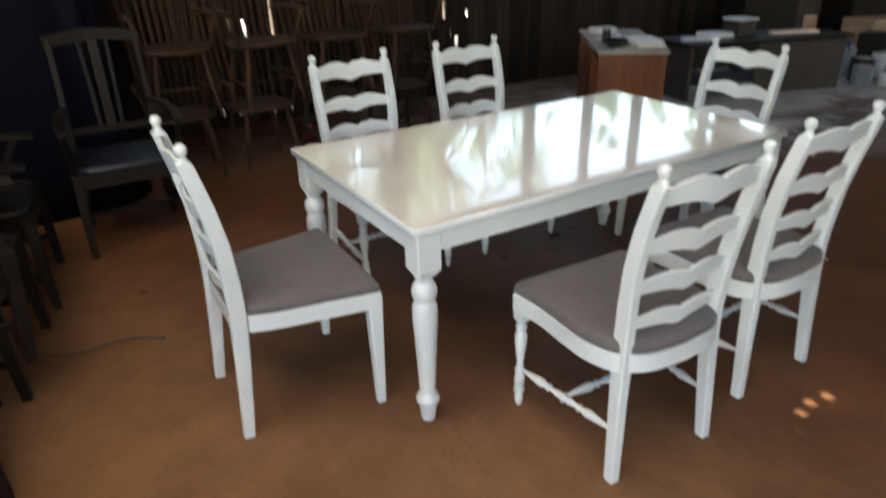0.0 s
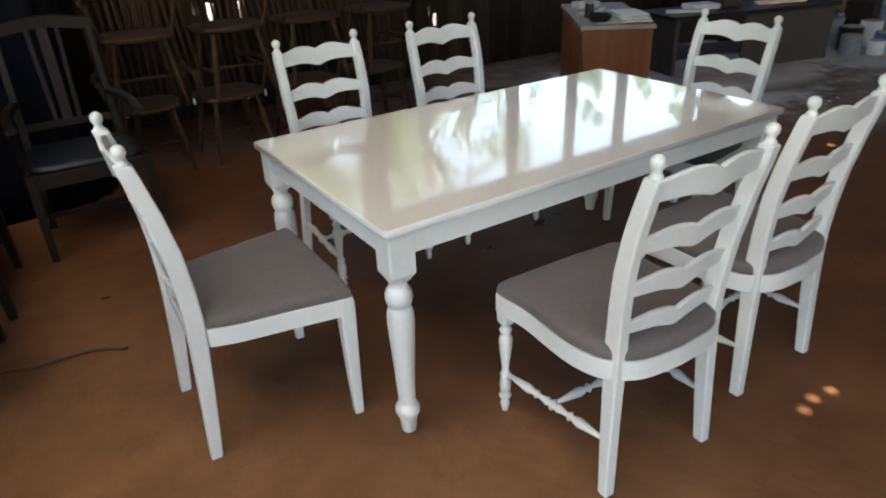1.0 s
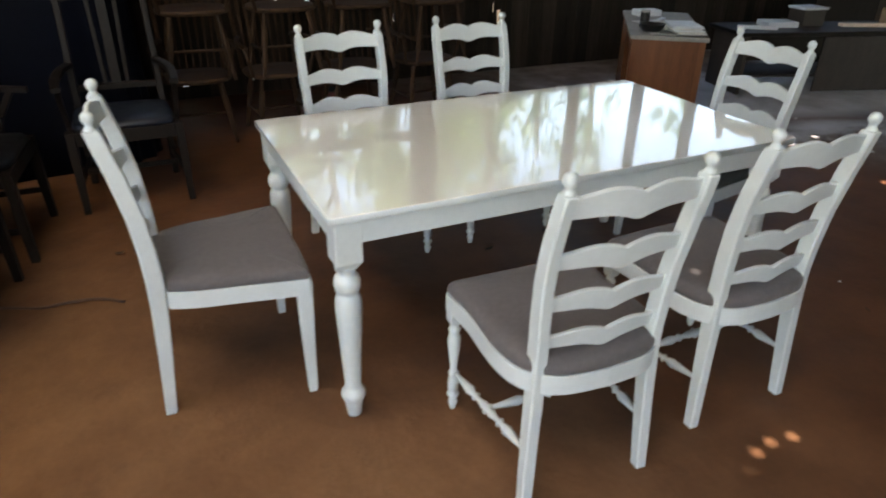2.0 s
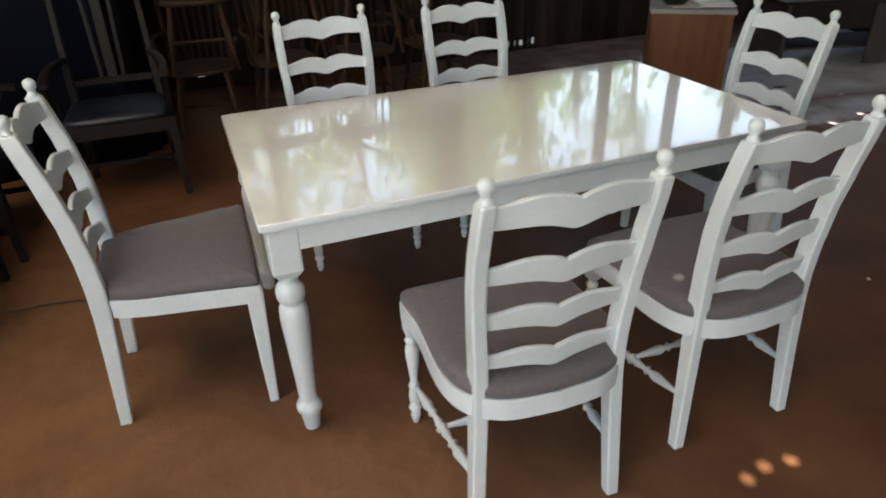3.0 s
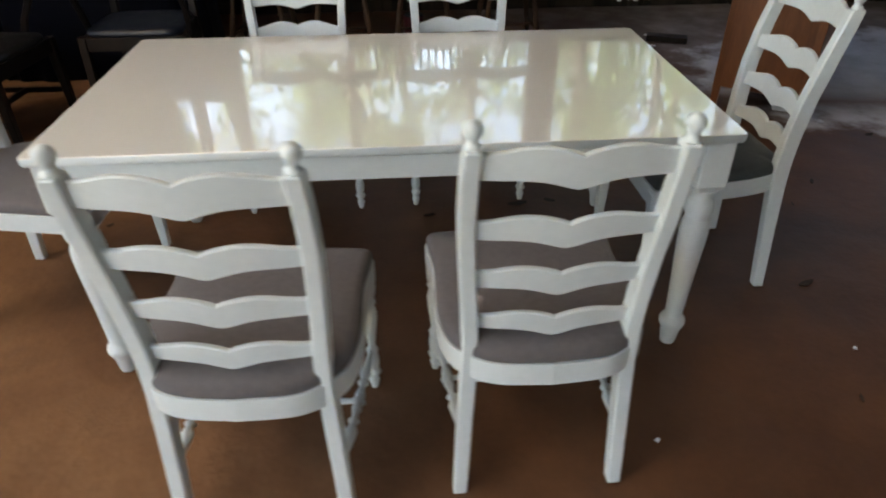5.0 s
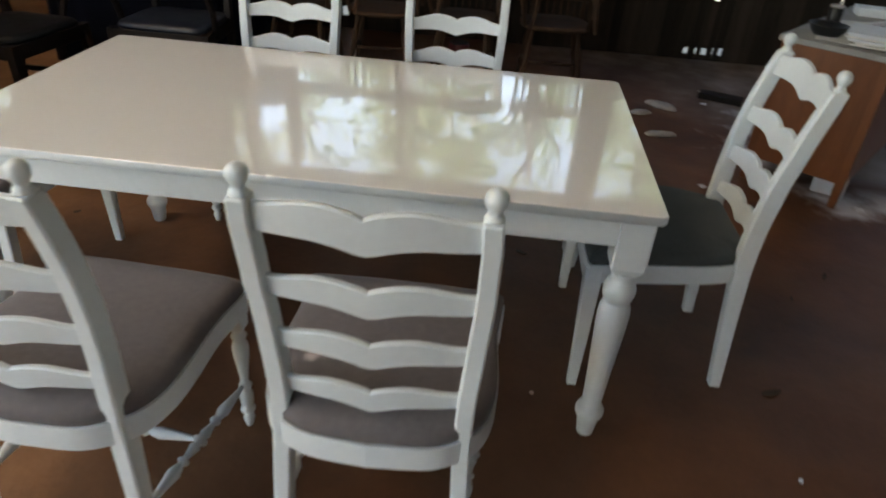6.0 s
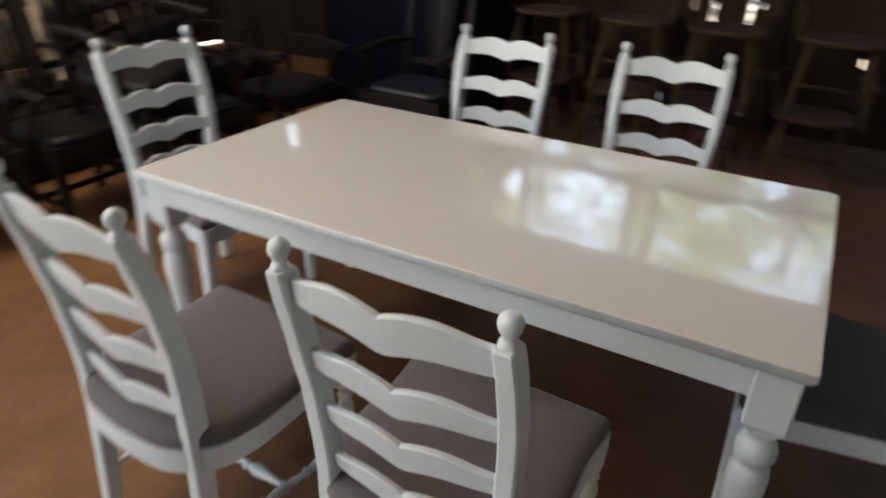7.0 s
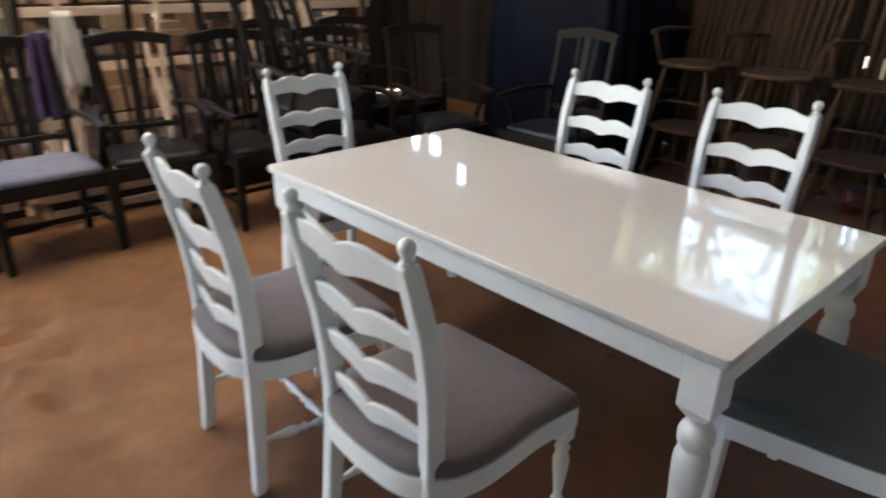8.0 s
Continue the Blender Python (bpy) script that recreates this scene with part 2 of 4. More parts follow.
def light_sheet():
    """Warm translucent fibreglass for the roof sheets added, out of view, as overhead light."""
    m = surface("added_light_sheet", (0.76, 0.66, 0.50), (0.86, 0.77, 0.60), 0.5, (2, 2, 2), 30.0, 0.05)
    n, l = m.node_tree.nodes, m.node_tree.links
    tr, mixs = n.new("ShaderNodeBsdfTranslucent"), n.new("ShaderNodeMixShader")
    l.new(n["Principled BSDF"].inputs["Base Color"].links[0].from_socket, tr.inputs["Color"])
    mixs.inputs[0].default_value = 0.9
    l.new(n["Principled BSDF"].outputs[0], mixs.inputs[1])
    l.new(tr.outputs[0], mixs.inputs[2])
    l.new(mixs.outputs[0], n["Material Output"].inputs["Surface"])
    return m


LIGHT_SHEET = light_sheet()


def yard():
    """Made-up ground: thin dark grass south to limit bounce, pale dry sand north to brighten wall gaps."""
    m = surface("yard_soil", (0.040, 0.056, 0.024), (0.085, 0.100, 0.050), 0.9, (0.5, 0.5, 0.5), 60.0, 0.5)
    n, l = m.node_tree.nodes, m.node_tree.links
    b = n["Principled BSDF"]
    tc, sep, rng, sand, mix, ramp = n.new("ShaderNodeTexCoord"), n.new("ShaderNodeSeparateXYZ"), n.new("ShaderNodeMapRange"), n.new("ShaderNodeTexNoise"), n.new("ShaderNodeMix"), n.new("ShaderNodeValToRGB")
    l.new(tc.outputs["Object"], sep.inputs[0])
    l.new(sep.outputs["Y"], rng.inputs["Value"])
    rng.inputs["From Min"].default_value, rng.inputs["From Max"].default_value = 3.5, 4.5
    sand.inputs["Scale"].default_value, sand.inputs["Detail"].default_value = 2.0, 6.0
    l.new(tc.outputs["Object"], sand.inputs["Vector"])
    ramp.color_ramp.elements[0].color, ramp.color_ramp.elements[1].color = (0.36, 0.32, 0.26, 1), (0.55, 0.50, 0.43, 1)
    l.new(sand.outputs["Fac"], ramp.inputs["Fac"])
    mix.data_type = "RGBA"
    grass = b.inputs["Base Color"].links[0].from_socket
    l.new(rng.outputs[0], mix.inputs["Factor"])
    l.new(grass, mix.inputs["A"])
    l.new(ramp.outputs["Color"], mix.inputs["B"])
    l.new(mix.outputs["Result"], b.inputs["Base Color"])
    return m


YARD = yard()


def leaf_material(name, c):
    m = bpy.data.materials.new(name)
    m.use_nodes = True
    n, l = m.node_tree.nodes, m.node_tree.links
    b = n["Principled BSDF"]
    geo, hsv, rng = n.new("ShaderNodeNewGeometry"), n.new("ShaderNodeHueSaturation"), n.new("ShaderNodeMapRange")
    rng.inputs["To Min"].default_value, rng.inputs["To Max"].default_value = 0.6, 1.5
    hsv.inputs["Color"].default_value = (*c, 1)
    l.new(geo.outputs["Random Per Island"], rng.inputs["Value"])
    l.new(rng.outputs[0], hsv.inputs["Value"])
    l.new(hsv.outputs["Color"], b.inputs["Base Color"])
    b.inputs["Roughness"].default_value = 0.5
    tr, mixs = n.new("ShaderNodeBsdfTranslucent"), n.new("ShaderNodeMixShader")
    l.new(hsv.outputs["Color"], tr.inputs["Color"])
    mixs.inputs[0].default_value = 0.5
    l.new(b.outputs[0], mixs.inputs[1])
    l.new(tr.outputs[0], mixs.inputs[2])
    l.new(mixs.outputs[0], n["Material Output"].inputs["Surface"])
    return m


LEAVES = leaf_material("green_leaves", (0.175, 0.25, 0.11))


# ---- mesh helpers ----
def part(name, bm, material, parent=None, label=""):
    """Link a bmesh as one mesh object, under a thing or under a part."""
    me = bpy.data.meshes.new(name)
    bm.normal_update()
    bm.to_mesh(me)
    bm.free()
    me.materials.append(material)
    ob = new(name, me)
    if parent is not None:
        ob.parent = parent
    if label:
        tagged(ob, label)
    return ob


def thing(name, label, category, group="", m=None, kind=""):
    ob = new(name)
    tagged(ob, label, category, group, kind)
    if m is not None:
        ob.matrix_basis = m
    return ob


def rings(bm, loops, closed=True, caps=True, smooth=False):
    """Skin a list of vertex loops of equal length."""
    rows = [[bm.verts.new(p) for p in loop] for loop in loops]
    k = len(rows[0])
    for a, c in zip(rows, rows[1:]):
        for i in range(k if closed else k - 1):
            j = (i + 1) % k
            f = bm.faces.new((a[i], a[j], c[j], c[i]))
            f.smooth = smooth
    if caps:
        bm.faces.new(rows[0][::-1])
        bm.faces.new(rows[-1])
    return rows


def box(bm, c, s, bevel=0.0, m=None):
    """A box of size s round c, with its edges eased by bevel."""
    r = bmesh.ops.create_cube(bm, size=1.0)
    vs = r["verts"]
    bmesh.ops.scale(bm, vec=s, verts=vs)
    bmesh.ops.translate(bm, vec=c, verts=vs)
    if bevel:
        es = list({e for v in vs for e in v.link_edges})
        got = bmesh.ops.bevel(bm, geom=es, offset=bevel, segments=2, profile=0.5, affect="EDGES")
        vs = list({v for f in got["faces"] for v in f.verts} | {v for v in vs if v.is_valid})
    if m is not None:
        bmesh.ops.transform(bm, matrix=m, verts=[v for v in vs if v.is_valid])
    return vs


def boxed(c, s, bevel=0.004, m=None):
    bm = bmesh.new()
    box(bm, c, s, bevel, m)
    return bm


def lathe(bm, profile, m=None, segments=16):
    """Turn a profile of (height, radius) round z."""
    loops = [[Vector((r * math.cos(a), r * math.sin(a), z)) for a in (2 * math.pi * i / segments for i in range(segments))] for z, r in profile]
    if m is not None:
        loops = [[m @ p for p in loop] for loop in loops]
    rings(bm, loops, smooth=True)


def turned(profile, m=None, segments=16):
    bm = bmesh.new()
    lathe(bm, profile, m, segments)
    return bm


def between(a, b):
    """The pose at a whose z axis points to b."""
    a, b = Vector(a), Vector(b)
    return Matrix.Translation(a) @ (b - a).to_track_quat("Z", "X").to_matrix().to_4x4()


def rod(a, b, ra, rb=None, segments=10):
    rb = ra if rb is None else rb
    d = (Vector(b) - Vector(a)).length
    return turned([(0, ra), (d * 0.5, (ra + rb) / 2), (d, rb)], between(a, b), segments)


def easy_rect(cx, cy, z, w, d, e):
    """An eight-cornered rectangle, its corners eased by e."""
    x, y = w / 2, d / 2
    return [Vector((cx + px, cy + py, z)) for px, py in ((-x + e, -y), (x - e, -y), (x, -y + e), (x, y - e), (x - e, y), (-x + e, y), (-x, y - e), (-x, -y + e))]


def post(stations, e=0.004):
    """A square post through stations (x, y, z, width, depth)."""
    bm = bmesh.new()
    rings(bm, [easy_rect(x, y, z, w, d, min(e, w / 4, d / 4)) for x, y, z, w, d in stations])
    return bm


def tube(points, radius, segments=8):
    """A round tube along a path."""
    pts = [Vector(p) for p in points]
    bm = bmesh.new()
    loops = []
    for i, p in enumerate(pts):
        t = (pts[min(i + 1, len(pts) - 1)] - pts[max(i - 1, 0)]).normalized()
        q = t.to_track_quat("Z", "Y").to_matrix()
        loops.append([p + q @ Vector((radius * math.cos(2 * math.pi * k / segments), radius * math.sin(2 * math.pi * k / segments), 0)) for k in range(segments)])
    rings(bm, loops, smooth=True)
    return bm


def spline(points, n):
    """Catmull-Rom points through a list of tuples."""
    p = [Vector(q) for q in points]
    p = [2 * p[0] - p[1], *p, 2 * p[-1] - p[-2]]
    out = []
    for i in range(1, len(p) - 2):
        for k in range(n):
            t = k / n
            out.append(0.5 * ((2 * p[i]) + (p[i + 1] - p[i - 1]) * t + (2 * p[i - 1] - 5 * p[i] + 4 * p[i + 1] - p[i + 2]) * t * t + (3 * p[i] - p[i - 1] - 3 * p[i + 1] + p[i + 2]) * t ** 3))
    return out + [p[-2]]


# ---- setting ----
FLOOR_X, FLOOR_Y = (-4.5, 12.0), (-5.0, 4.5)


def build_ground():
    bm = bmesh.new()
    v = [bm.verts.new(p) for p in ((-400, -400, -0.06), (400, -400, -0.06), (400, 400, -0.06), (-400, 400, -0.06))]
    bm.faces.new(v)
    tagged(part("ground", bm, YARD), "made-up ground outside the barn, pale northward to brighten the wall gaps", "ground", kind="structure")


def trodden():
    """Footprints in the loose earth: place, heading, length and depth."""
    rnd = random.Random(12)
    return [(rnd.uniform(-2.6, 0.9), rnd.uniform(-2.4, -0.35), rnd.uniform(0, math.pi), rnd.uniform(0.08, 0.17), rnd.uniform(0.014, 0.034)) for i in range(110)]


PRINTS = trodden()


def floor_height(x, y):
    h = noise.fractal(Vector((x * 0.9, y * 0.9, 3.0)), 1.0, 2.0, 4) * 0.006
    h += noise.noise(Vector((x * 5.0, y * 5.0, 8.0))) * 0.002
    loose = max(0.0, min(1.0, (0.9 - x) * 0.8)) * max(0.0, min(1.0, (-0.30 - y) * 2.0))
    h = min(0.0015, h - 0.003)
    if loose > 0:
        h += loose * (noise.noise(Vector((x * 3.0, y * 4.5, 1.0))) * 0.022 + noise.noise(Vector((x * 9.0, y * 13.0, 4.0))) * 0.009 - 0.006)
        for px, py, a, r, deep in PRINTS:
            dx, dy = x - px, y - py
            if abs(dx) < 0.35 and abs(dy) < 0.35:
                u, v = (dx * math.cos(a) + dy * math.sin(a)) / r, (dy * math.cos(a) - dx * math.sin(a)) / (r * 0.42)
                q = u * u + v * v
                h += loose * deep * (0.55 * math.exp(-(q - 1.6) ** 2 * 1.5) - math.exp(-q * 1.2))
        feet = min(math.hypot(x - 0.59, y + 0.45), math.hypot(x + 0.40, y - 0.45))
        if feet < 0.40:
            h = min(h, 0.001)
    return h


def build_floor():
    bm = bmesh.new()
    step = 0.034
    nx, ny = int((FLOOR_X[1] - FLOOR_X[0]) / step), int((FLOOR_Y[1] - FLOOR_Y[0]) / step)
    rows = []
    for j in range(ny + 1):
        y = FLOOR_Y[0] + (FLOOR_Y[1] - FLOOR_Y[0]) * j / ny
        rows.append([bm.verts.new((x, y, floor_height(x, y))) for x in (FLOOR_X[0] + (FLOOR_X[1] - FLOOR_X[0]) * i / nx for i in range(nx + 1))])
    for a, c in zip(rows, rows[1:]):
        for i in range(nx):
            bm.faces.new((a[i], a[i + 1], c[i + 1], c[i])).smooth = True
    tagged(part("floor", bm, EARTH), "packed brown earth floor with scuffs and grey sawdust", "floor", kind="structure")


ROOF_Z = 4.4
# unseen roof sheets added to bring warm light down: x from, to, y from, to
LIGHT_PANELS = ((-1.75, -0.68, -3.20, 0.55), (-2.8, -1.85, -2.4, 1.8))
SPOTS = [(1.177, -0.657, 0, 0.0150), (1.257, -0.640, 0, 0.0150), (1.346, -0.653, 0, 0.0145), (1.092, -0.700, 0, 0.005), (1.114, -0.320, 0.52, 0.0075),
         (3.88, 0.72, 0, 0.022), (3.40, 1.24, 0, 0.016), (3.97, 1.50, 0, 0.018), (4.30, 1.56, 0, 0.022)]


def build_ceiling():
    """A sheet roof with the small round holes through which the sun reaches the floor."""
    x0, x1, y0, y1 = FLOOR_X[0] - 0.3, FLOOR_X[1] + 0.3, FLOOR_Y[0] - 0.6, FLOOR_Y[1] + 0.3
    holes = []
    for x, y, z, r in SPOTS:
        p = Vector((x, y, z)) + TO_SUN * ((ROOF_Z - z) / TO_SUN.z)
        holes.append((p.x, p.y, r))
    half = 0.0385
    bm = bmesh.new()
    # strips in y between the hole cells, each cut in x
    ys = sorted({y0, y1, *(v for p in LIGHT_PANELS for v in p[2:]), *(v for h in holes for v in (h[1] - half, h[1] + half))})
    for ya, yb in zip(ys, ys[1:]):
        cells = sorted((h[0] - half, h[0] + half) for h in holes if h[1] - half <= (ya + yb) / 2 <= h[1] + half)
        cells = sorted(cells + [p[:2] for p in LIGHT_PANELS if p[2] < (ya + yb) / 2 < p[3]])
        x = x0
        for a, c in cells:
            if a > x:
                bm.faces.new([bm.verts.new(p) for p in ((x, ya, ROOF_Z), (a, ya, ROOF_Z), (a, yb, ROOF_Z), (x, yb, ROOF_Z))])
            x = max(x, c)
        bm.faces.new([bm.verts.new(p) for p in ((x, ya, ROOF_Z), (x1, ya, ROOF_Z), (x1, yb, ROOF_Z), (x, yb, ROOF_Z))])
    k = 16
    for hx, hy, r in holes:
        inner = [bm.verts.new((hx + r * math.cos(2 * math.pi * i / k), hy + r * math.sin(2 * math.pi * i / k), ROOF_Z)) for i in range(k)]
        outer = []
        for i in range(k):
            c, s = math.cos(2 * math.pi * i / k), math.sin(2 * math.pi * i / k)
            q = half / max(abs(c), abs(s))
            outer.append(bm.verts.new((hx + q * c, hy + q * s, ROOF_Z)))
        for i in range(k):
            j = (i + 1) % k
            bm.faces.new((inner[i], inner[j], outer[j], outer[i]))
    tagged(part("ceiling", bm, ROOF_METAL), "rusty sheet-metal barn roof with small holes", "ceiling", kind="structure")
    for i, (px0, px1, py0, py1) in enumerate(LIGHT_PANELS):
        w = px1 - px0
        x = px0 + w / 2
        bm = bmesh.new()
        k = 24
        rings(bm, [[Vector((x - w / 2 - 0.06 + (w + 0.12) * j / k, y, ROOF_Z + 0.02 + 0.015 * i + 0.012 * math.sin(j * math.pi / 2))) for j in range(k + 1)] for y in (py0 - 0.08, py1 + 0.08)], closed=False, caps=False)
        tagged(part("skylight", bm, LIGHT_SHEET), "unseen translucent roof sheet added for overhead light", "skylight", "roof skylights", "structure")
    for i in range(8):
        x = -3.1 + i * 2.0
        tagged(part("roof_beam", boxed((x, -0.25, ROOF_Z - 0.13), (0.10, 10.2, 0.18), 0.008), BEAM_WOOD), "old brown timber roof beam", "beam", "roof beams", "structure")


def board_mesh(w, h, seed):
    """A rough-sawn board standing on z = 0, its edges a little uneven and its ends ragged."""
    rnd = random.Random(seed)
    bm = bmesh.new()
    loops = []
    n = 6
    for i in range(n + 1):
        z = h * i / n
        a, b = -w / 2 + rnd.uniform(-0.002, 0.002), w / 2 + rnd.uniform(-0.002, 0.002)
        za, zb = (z + rnd.uniform(0, 0.04), z + rnd.uniform(0, 0.04)) if i == 0 else (z, z)
        loops.append([Vector((a, -0.011, za)), Vector((b, -0.011, zb)), Vector((b, 0.011, zb)), Vector((a, 0.011, za))])
    rings(bm, loops)
    me = bpy.data.meshes.new("board")
    bm.normal_update()
    bm.to_mesh(me)
    bm.free()
    me.materials.append(BARN_WOOD)
    return me


NORTH_POSTS = ((-4.3, 0.11), (-2.6, 0.11), (-0.95, 0.11), (-0.54, 0.07), (0.52, 0.08), (2.33, 0.30), (4.24, 0.11), (5.20, 0.11), (6.12, 0.13), (7.6, 0.11), (9.4, 0.11), (11.2, 0.11))


def build_walls():
    y = 4.5
    bm = bmesh.new()
    box(bm, (3.75, y + 0.08, 1.775), (16.5, 0.10, 0.10), 0.006)
    box(bm, (3.75, y + 0.08, 0.32), (16.5, 0.07, 0.10), 0.006)
    box(bm, (3.75, y + 0.08, 3.06), (16.5, 0.12, 0.14), 0.006)
    box(bm, (3.75, y + 0.04, 3.78), (16.5, 0.04, 1.28), 0.0)
    north = tagged(part("wall_north", bm, BEAM_WOOD), "dark weathered plank barn wall with gaps and an open upper band", "wall", kind="structure")
    for x, w in NORTH_POSTS:
        part("wall_post", post([(x, y + 0.09, -0.06, w, 0.11), (x + 0.01, y + 0.09, 1.5, w * 0.95, 0.11), (x, y + 0.09, 3.1, w * 0.92, 0.10)]), BEAM_WOOD, north)
    rnd = random.Random(4)
    short = [board_mesh(0.165, 1.88, i) for i in range(4)]
    mid = [board_mesh(0.165, 2.36, 10 + i) for i in range(3)]
    tall = [board_mesh(0.165, 3.04, 20 + i) for i in range(3)]
    # broken places in the boards: from x to x, and the heights left open there
    broken = ((0.0, 0.06, ((0.10, 0.16),)), (0.60, 0.62, ((0.11, 0.14),)), (0.74, 0.775, ((0.10, 0.14), (0.84, 0.91))), (0.86, 0.93, ((0.74, 0.90),)), (1.07, 1.095, ((0.08, 0.11),)),
              (1.13, 1.19, ((0.74, 1.15),)), (1.24, 1.26, ((0.08, 0.11), (0.89, 0.96))), (1.97, 1.99, ((0.55, 0.61),)), (2.40, 2.412, ((0.83, 0.88),)), (2.95, 3.00, ((0.04, 0.07), (0.78, 0.98))),
              (3.045, 3.07, ((0.045, 0.075), (0.58, 0.65))), (3.10, 3.155, ((0.04, 0.075), (0.48, 0.58))), (3.19, 3.21, ((0.05, 0.09),)), (3.24, 3.28, ((0.045, 0.08), (0.78, 0.83))), (3.48, 3.492, ((0.86, 0.98),)),
              (4.085, 4.108, ((0.46, 0.98),)), (5.47, 5.485, ((0.68, 0.82),)), (9.5, 9.52, ((0.6, 1.3),)))

    def board(mesh, at):
        ob = new("board", mesh)
        ob.parent = north
        ob.matrix_basis = at
    x = -4.52
    count = 0
    while x < 11.9:
        count += 1
        depth = y + 0.007 * (count % 2)
        top = rnd.choice(tall if x < -1.2 or 7.6 < x < 8.35 or x > 9.15 else mid if x < -0.5 else short)
        high = 3.04 if top in tall else 2.36 if top in mid else 1.88
        x1 = x + 0.162
        hole = next((h for h in broken if x - 0.001 <= h[0] < x1), None)
        if hole and hole[0] - x < 0.02:
            # the broken board itself, in pieces above and below its gaps
            w, z = hole[1] - x, -0.05
            for z0, z1 in (*hole[2], (high, high)):
                board(board_mesh(w, z0 - z, 100 + count), pose(x + w / 2, depth, z) @ Matrix.Diagonal(((w + 0.004) / w, 1, 1, 1)))
                z = z1
            x = hole[1]
            continue
        w = (hole[0] if hole else x1) - x
        opening = (2.38, 2.60) if -3.70 < x < -3.52 else (2.12, 2.32) if x < -4.0 else None
        at = pose(x + w / 2, depth, rnd.choice((0.0, 0.0, 0.01, 0.01, 0.02)) - 0.05, 0, rnd.uniform(-0.1, 0.1), 0) @ Matrix.Diagonal(((w + 0.006) / 0.165, 1, 1, 1))
        if opening:
            board(tall[0], at @ Matrix.Diagonal((1, 1, opening[0] / 3.04, 1)))
            board(tall[1], pose(x + w / 2, y, opening[1]) @ Matrix.Diagonal((1, 1, (3.04 - opening[1]) / 3.04, 1)))
        else:
            board(top, at)
        x += w
    # west and east ends, boarded; an unseen opening in the west added to let light in
    for name, x, side in (("wall_west", FLOOR_X[0], -1), ("wall_east", FLOOR_X[1], 1)):
        bm = bmesh.new()
        for z in (0.6, 2.0, 3.35, 4.3):
            length = 9.5 if side > 0 or z > 4 else 5.4 if z < 1 or z == 2.0 else 3.0
            box(bm, (x + 0.06 * side, 4.5 - length / 2, z), (0.08, length, 0.10), 0.006)
        wall = tagged(part(name, bm, BEAM_WOOD), "dark weathered plank barn wall", "wall", kind="structure")
        yy = FLOOR_Y[0] + 0.09
        while yy < FLOOR_Y[1] + 0.05:
            ob = new("board", rnd.choice(tall))
            ob.parent = wall
            ob.matrix_basis = pose(x, yy, 0.0, 0, 0, 90) @ Matrix.Diagonal((1, 1, 1.46, 1))
            if side < 0 and yy < 0.4:
                ob.matrix_basis = pose(x, yy, 4.15, 0, 0, 90) @ Matrix.Diagonal((1, 1, 0.08, 1))
                if yy > -0.9:
                    ob = new("board", rnd.choice(short))
                    ob.parent = wall
                    ob.matrix_basis = pose(x, yy, 0.0, 0, 0, 90)
            yy += 0.166 + rnd.choice((0.001, 0.002, 0.004, 0.012))
    # unseen south side: open between timber posts westward, boards beyond added to block light
    bm = bmesh.new()
    box(bm, (3.75, FLOOR_Y[0], 4.28), (16.6, 0.10, 0.22), 0.006)
    box(bm, (4.1, FLOOR_Y[0] + 0.02, 3.6), (9.6, 0.04, 1.2), 0.0)
    south = tagged(part("wall_south", bm, BEAM_WOOD), "unseen barn side, dark boards added to block light, partly open between timber posts", "wall", kind="structure")
    for i in range(6):
        x = FLOOR_X[0] + 0.1 + i * 3.3
        part("wall_post", post([(x, FLOOR_Y[0], -0.06, 0.16, 0.16), (x, FLOOR_Y[0], 4.2, 0.15, 0.15)]), BEAM_WOOD, south)
    x = -0.6
    while x < 8.8:
        # shorter boards at the start leave a strip of sky as extra light
        ob = new("board", rnd.choice(short if x < 0.9 else tall))
        ob.parent = south
        ob.matrix_basis = pose(x, FLOOR_Y[0] + 0.045, -0.03)
        x += 0.166 + rnd.choice((0.001, 0.002, 0.004))


# ---- dining table ----
TABLE_L, TABLE_W, TABLE_H = 1.88, 1.031, 0.765
LEG = [(0.0, 0.022), (0.004, 0.0245), (0.045, 0.029), (0.062, 0.031), (0.070, 0.036), (0.080, 0.0405), (0.092, 0.0415), (0.103, 0.038), (0.111, 0.031), (0.122, 0.0275), (0.16, 0.0290),
       (0.24, 0.0325), (0.33, 0.0375), (0.40, 0.0415), (0.44, 0.0425), (0.462, 0.0410), (0.476, 0.0365), (0.484, 0.031), (0.489, 0.033), (0.495, 0.0385), (0.510, 0.0420), (0.527, 0.0420),
       (0.541, 0.0375), (0.549, 0.030), (0.558, 0.0275), (0.570, 0.030), (0.580, 0.036)]


